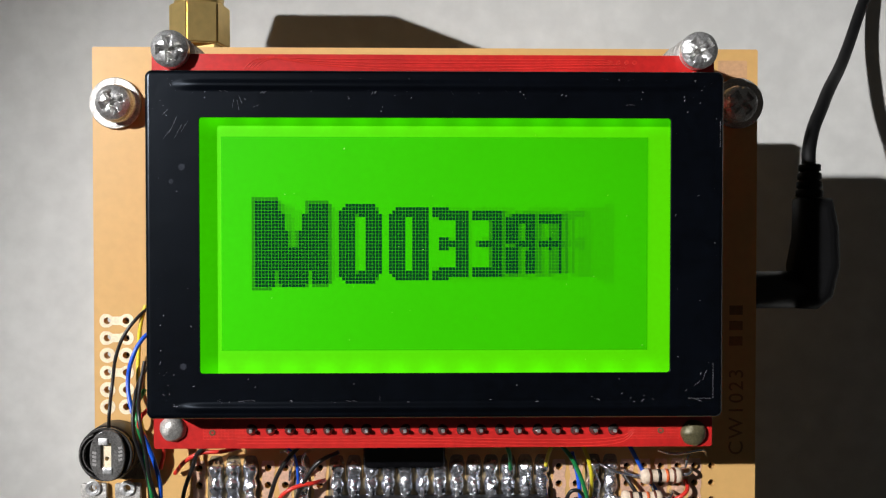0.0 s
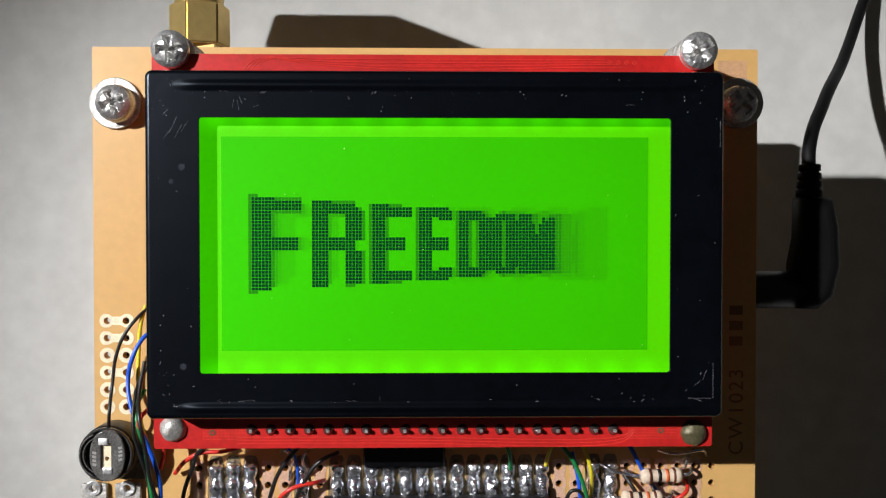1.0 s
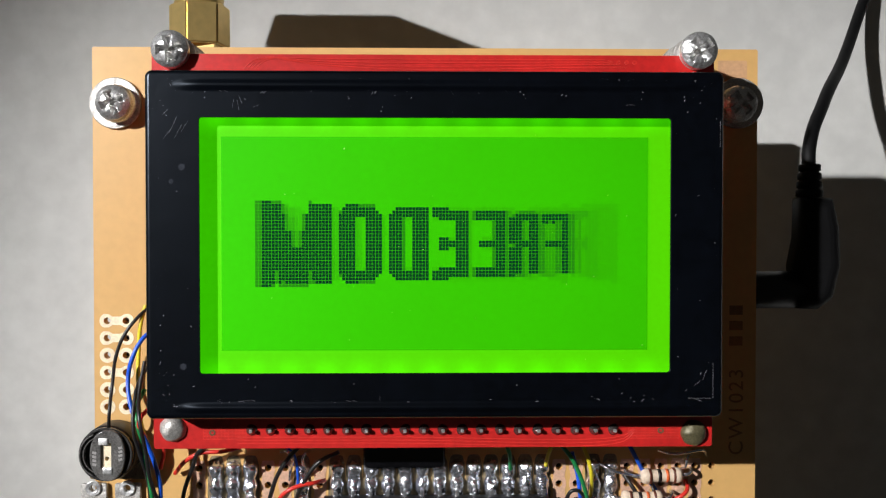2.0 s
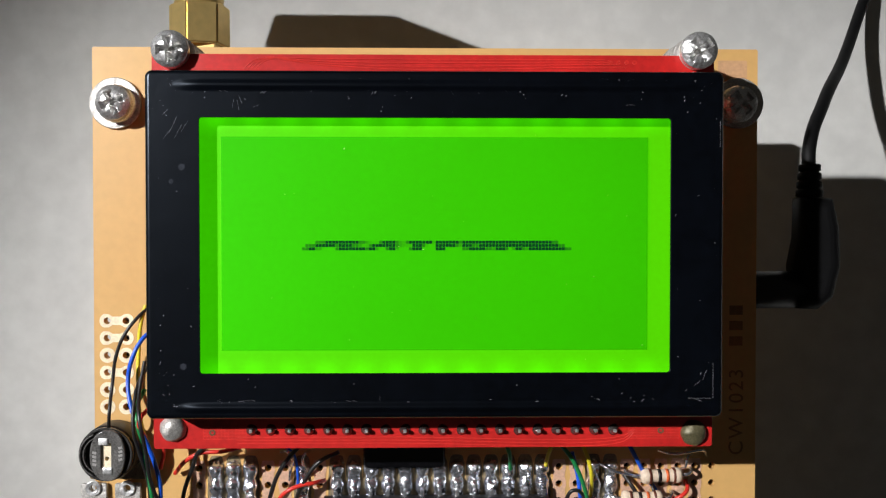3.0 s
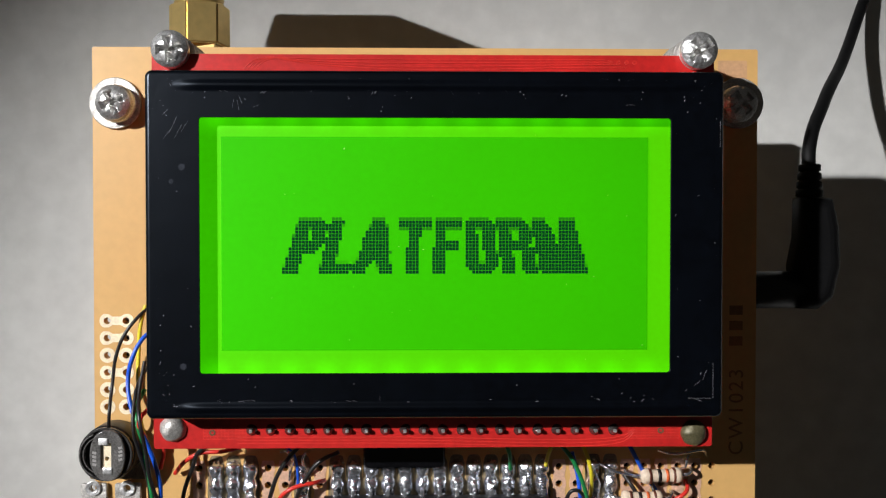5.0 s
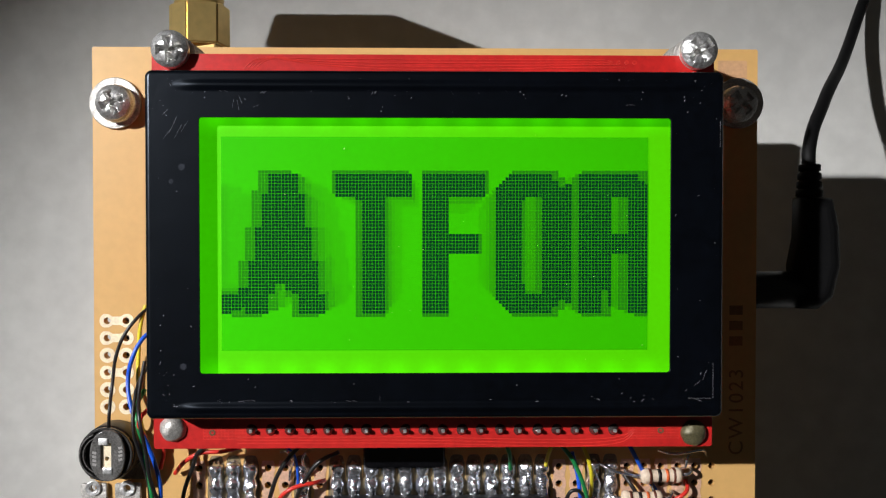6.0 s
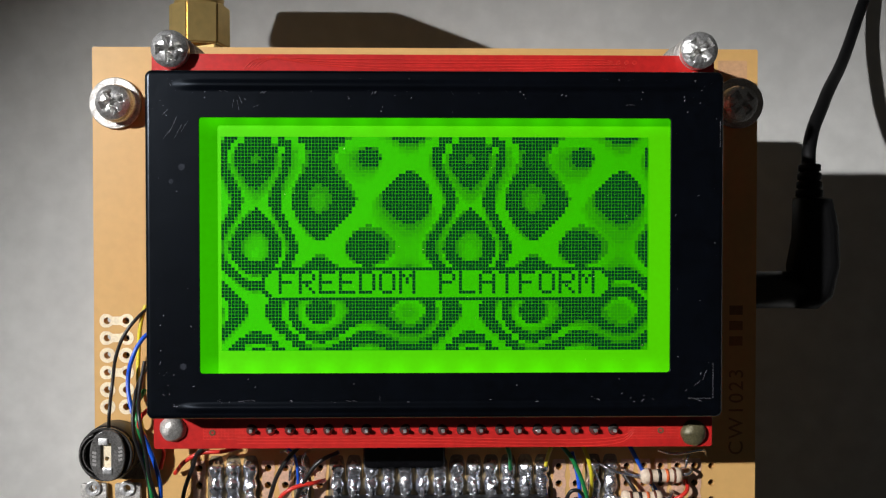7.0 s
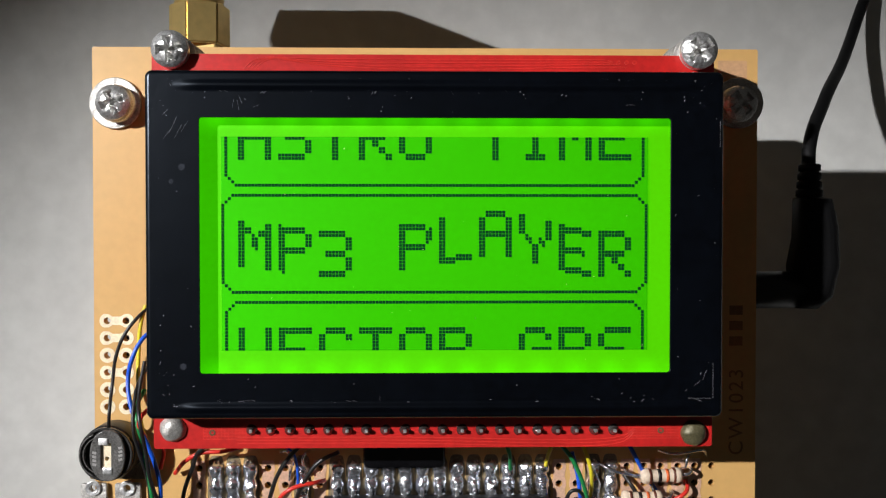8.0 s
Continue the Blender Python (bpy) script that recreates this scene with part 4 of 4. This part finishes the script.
def tilting_word(t):
    """A thick word that comes up, tips towards the viewer and flies past."""
    a = radians(float(np.interp(t, [2.7, 2.8, 3.0, 3.2, 3.5, 4.0, 4.5, 4.7, 5.5], [89, 89, 80, 70, 66, 55, 47, 43, 0])))
    size = float(np.interp(t, [2.7, 2.8, 3.0, 3.2, 5.3, 5.6, 5.8, 6.0, 6.1, 6.18], [0.2, 0.45, 0.87, 1, 1.02, 1.2, 1.5, 2.5, 5.5, 30]))
    ca, sa, half, high, eye = math.cos(a), math.sin(a), 42.4, 8.6, 76
    out = np.zeros_like(CX)
    for ox, oy, e in NEAR:
        e = e * (0.3 * ca + 0.8 * ca ** 4)
        x, y = CX - 66.3 + ox, CY - 32.1 + oy
        k = eye * ca + y * sa
        v = np.divide(y * (eye / size + e * ca) - eye * e * sa, k, out=np.full_like(x, 999.0), where=np.abs(k) > 1e-6)
        depth = (eye / size - v * sa + e * ca) / eye
        out = np.maximum(out, np.where(depth > 0.01, lookup(WORD_2, ((x * depth + 2.1) / half + 1) / 2, (v / high + 1) / 2), 0))
    return out


def rounded_box(x0, y0, x1, y1, r=5.5):
    """The one-dot outline of a rounded box, and its inside."""
    dx = np.maximum(np.maximum(x0 + r - CX, CX - (x1 - r)), 0)
    dy = np.maximum(np.maximum(y0 + r - CY, CY - (y1 - r)), 0)
    d = np.hypot(dx, dy) - r
    return (np.abs(d + 0.5) < 0.52).astype(float), d < 0


def stamp(img, pic, col, row, scale=1, wave=None):
    """Sets a bitmap's dots, each column lowered by wave(column)."""
    pic = np.kron(pic, np.ones((scale, scale)))
    for i in range(pic.shape[1]):
        drop = round(float(wave(col + i))) if wave else 0
        for j in range(pic.shape[0]):
            r, c = row + j + drop, col + i
            if pic[j, i] and 0 <= r < ROWS and 0 <= c < COLS:
                img[r, c] = 1


# heights of the drifting field at which its bands change from dark to clear and back
BANDS = (-3.0, -2.46, -1.69, -1.23, -0.15, 0.78, 1.6, 2.03, 2.93, 3.4)


def plasma(t):
    """Bands of a field of four drifting waves, two along and two across, under a caption."""
    late = math.floor(t * 40 + 0.01) / 40 - 6.935
    late = late if late > 0 else 0.55 * late
    k = math.tau / 64
    v = np.cos(k * (CX - 10.5 + 44 * late)) + np.cos(2 * k * (CX - 10.3 - 10.9 * late))
    v = v + np.cos(k * (CY - 20.6 - 21.3 * late)) + np.cos(2 * k * (CY - 4.75 + 20.3 * late))
    img = (np.digitize(v, BANDS) % 2 == 0) * float(np.interp(t, [6.78, 6.82], [0, 1]))
    edge, inside = rounded_box(12, 39, 117, 49, 4.6)
    img = np.where(inside, 0, img)
    img = np.maximum(img, edge * float(np.interp(t, [6.78, 6.82], [0, 1])))
    text = np.zeros_like(img)
    if t < 7.2:
        stamp(text, bitmap(SMALL, "FREEDOM PLATFORM"), 17, 40)
    else:
        stamp(text, bitmap(SMALL, "#### ###### 2017"), 17, 40)
    return np.maximum(img, text * float(np.interp(t, [6.78, 6.82, 7.15, 7.17, 7.24, 7.27], [0, 1, 1, 0, 0, 1])))


def menu(t):
    """Three boxed lines; the middle one ripples."""
    img = rounded_box(0, 17, 128, 47)[0]
    img = np.maximum(img, rounded_box(1, -14, 127, 15)[0])
    img = np.maximum(img, rounded_box(1, 49, 127, 80)[0])
    stamp(img, bitmap(SMALL, "ASTRO TIME"), 5, -7, 2)
    stamp(img, bitmap(SMALL, "VECTOR GPS"), 5, 57, 2)
    stamp(img, bitmap(SMALL, "MP3 PLAYER"), 5, 0, 2, lambda c: np.interp(c, [5, 20, 38, 53, 62, 66, 77, 80, 84, 89, 98, 101, 110, 120], [25, 26.8, 28.3, 26.4, 25.4, 24.2, 22.2, 21.5, 21.5, 23, 25.2, 26.3, 28, 28.2]))
    return img


def shown(t):
    if t < 2.68:
        return spinning_word(t)
    if t < 6.17:
        return tilting_word(t)
    if t < 6.65:
        return np.zeros((ROWS, COLS))
    return plasma(t) if t < 7.7 else menu(t)


# darkness at which a dot rises above the base and above each layer
STEPS = (0.12, 0.25, 0.38, 0.56, 0.8)


# two driver chips, one for each half; the second half fades more slowly
FADE = np.where(CX < 62, 0.068, 0.085)


def dot_histories():
    """The level of every dot at each tenth of a second; the crystal answers slowly."""
    steps, state, out = 4, shown(-0.2), []
    for k in range(-8, int(CLIP * 10 * steps) + 1):
        t = k / (10 * steps)
        goal = shown(t)
        state = state + (goal - state) * (1 - np.exp(-1 / (10 * steps) / np.where(goal > state, 0.03, FADE)))
        if k >= 0 and k % steps == 0:
            out.append(np.digitize(state, STEPS).astype(float))
    return np.stack(out)


HIST = dot_histories()
# next to the upper and lower rim two neighbours are driven as one
for rim in (0, 1, 2, 3, 4, 59, 60, 61, 62, 63):
    HIST[:, rim, 6:123:2] = HIST[:, rim, 5:122:2]
SHAPES = {}


def dot_mesh(offsets):
    """One or several dots of a row that always act together."""
    if offsets not in SHAPES:
        me = bpy.data.meshes.new("dot")
        a, b, h = DX * 0.44 * MM, DY * 0.44 * MM, 0.004 * MM
        verts, faces = [], []
        for o in offsets:
            x, n = o * DX * MM, len(verts)
            verts += [(x - a, -b, h), (x + a, -b, h), (x + a, b, h), (x - a, b, h), (x - a, -b, -h), (x + a, -b, -h), (x + a, b, -h), (x - a, b, -h)]
            faces += [tuple(n + i for i in f) for f in ((0, 1, 2, 3), (7, 6, 5, 4), (0, 4, 5, 1), (1, 5, 6, 2), (2, 6, 7, 3), (3, 7, 4, 0))]
        me.from_pydata(verts, [], faces)
        me.materials.append(DOT)
        SHAPES[offsets] = me
    return SHAPES[offsets]


def dot_pose(x, y, level):
    """Dark dots lie over the crystal, paler ones between its layers, clear ones below the light."""
    return pose(x * MM, y * MM, (PANEL_Z + (0.04 * level if level else -0.3)) * MM)


def make_dots():
    """All dots, those of one row with one history as one piece, with the rows of their movement."""
    made = []
    for r in range(ROWS):
        alike = {}
        for c in range(COLS):
            if HIST[:, r, c].any():
                alike.setdefault(HIST[:, r, c].tobytes(), []).append(c)
        for cols in alike.values():
            ob = link_mesh("dot", dot_mesh(tuple(c - cols[0] for c in cols)), DOT, panel)
            h = HIST[:, r, cols[0]]
            keep = [i for i in range(len(h)) if i in (0, len(h) - 1) or h[i] != h[i - 1] or h[i] != h[i + 1]]
            x, y = AX0 + (cols[0] + 0.5) * DX, AY1 - (r + 0.5) * DY
            made.append((ob, [(i / 10, dot_pose(x, y, h[i])) for i in keep]))
    return made


DOTS = make_dots()


# ---- movement ----
def motions():
    walk(LAMP_HEAD, [(t, look(Vector(eye) * MM, Vector(aim) * MM)) for t, eye, aim in LAMP_ROWS])
    for ob, rows in DOTS:
        walk(ob, rows)


motions()
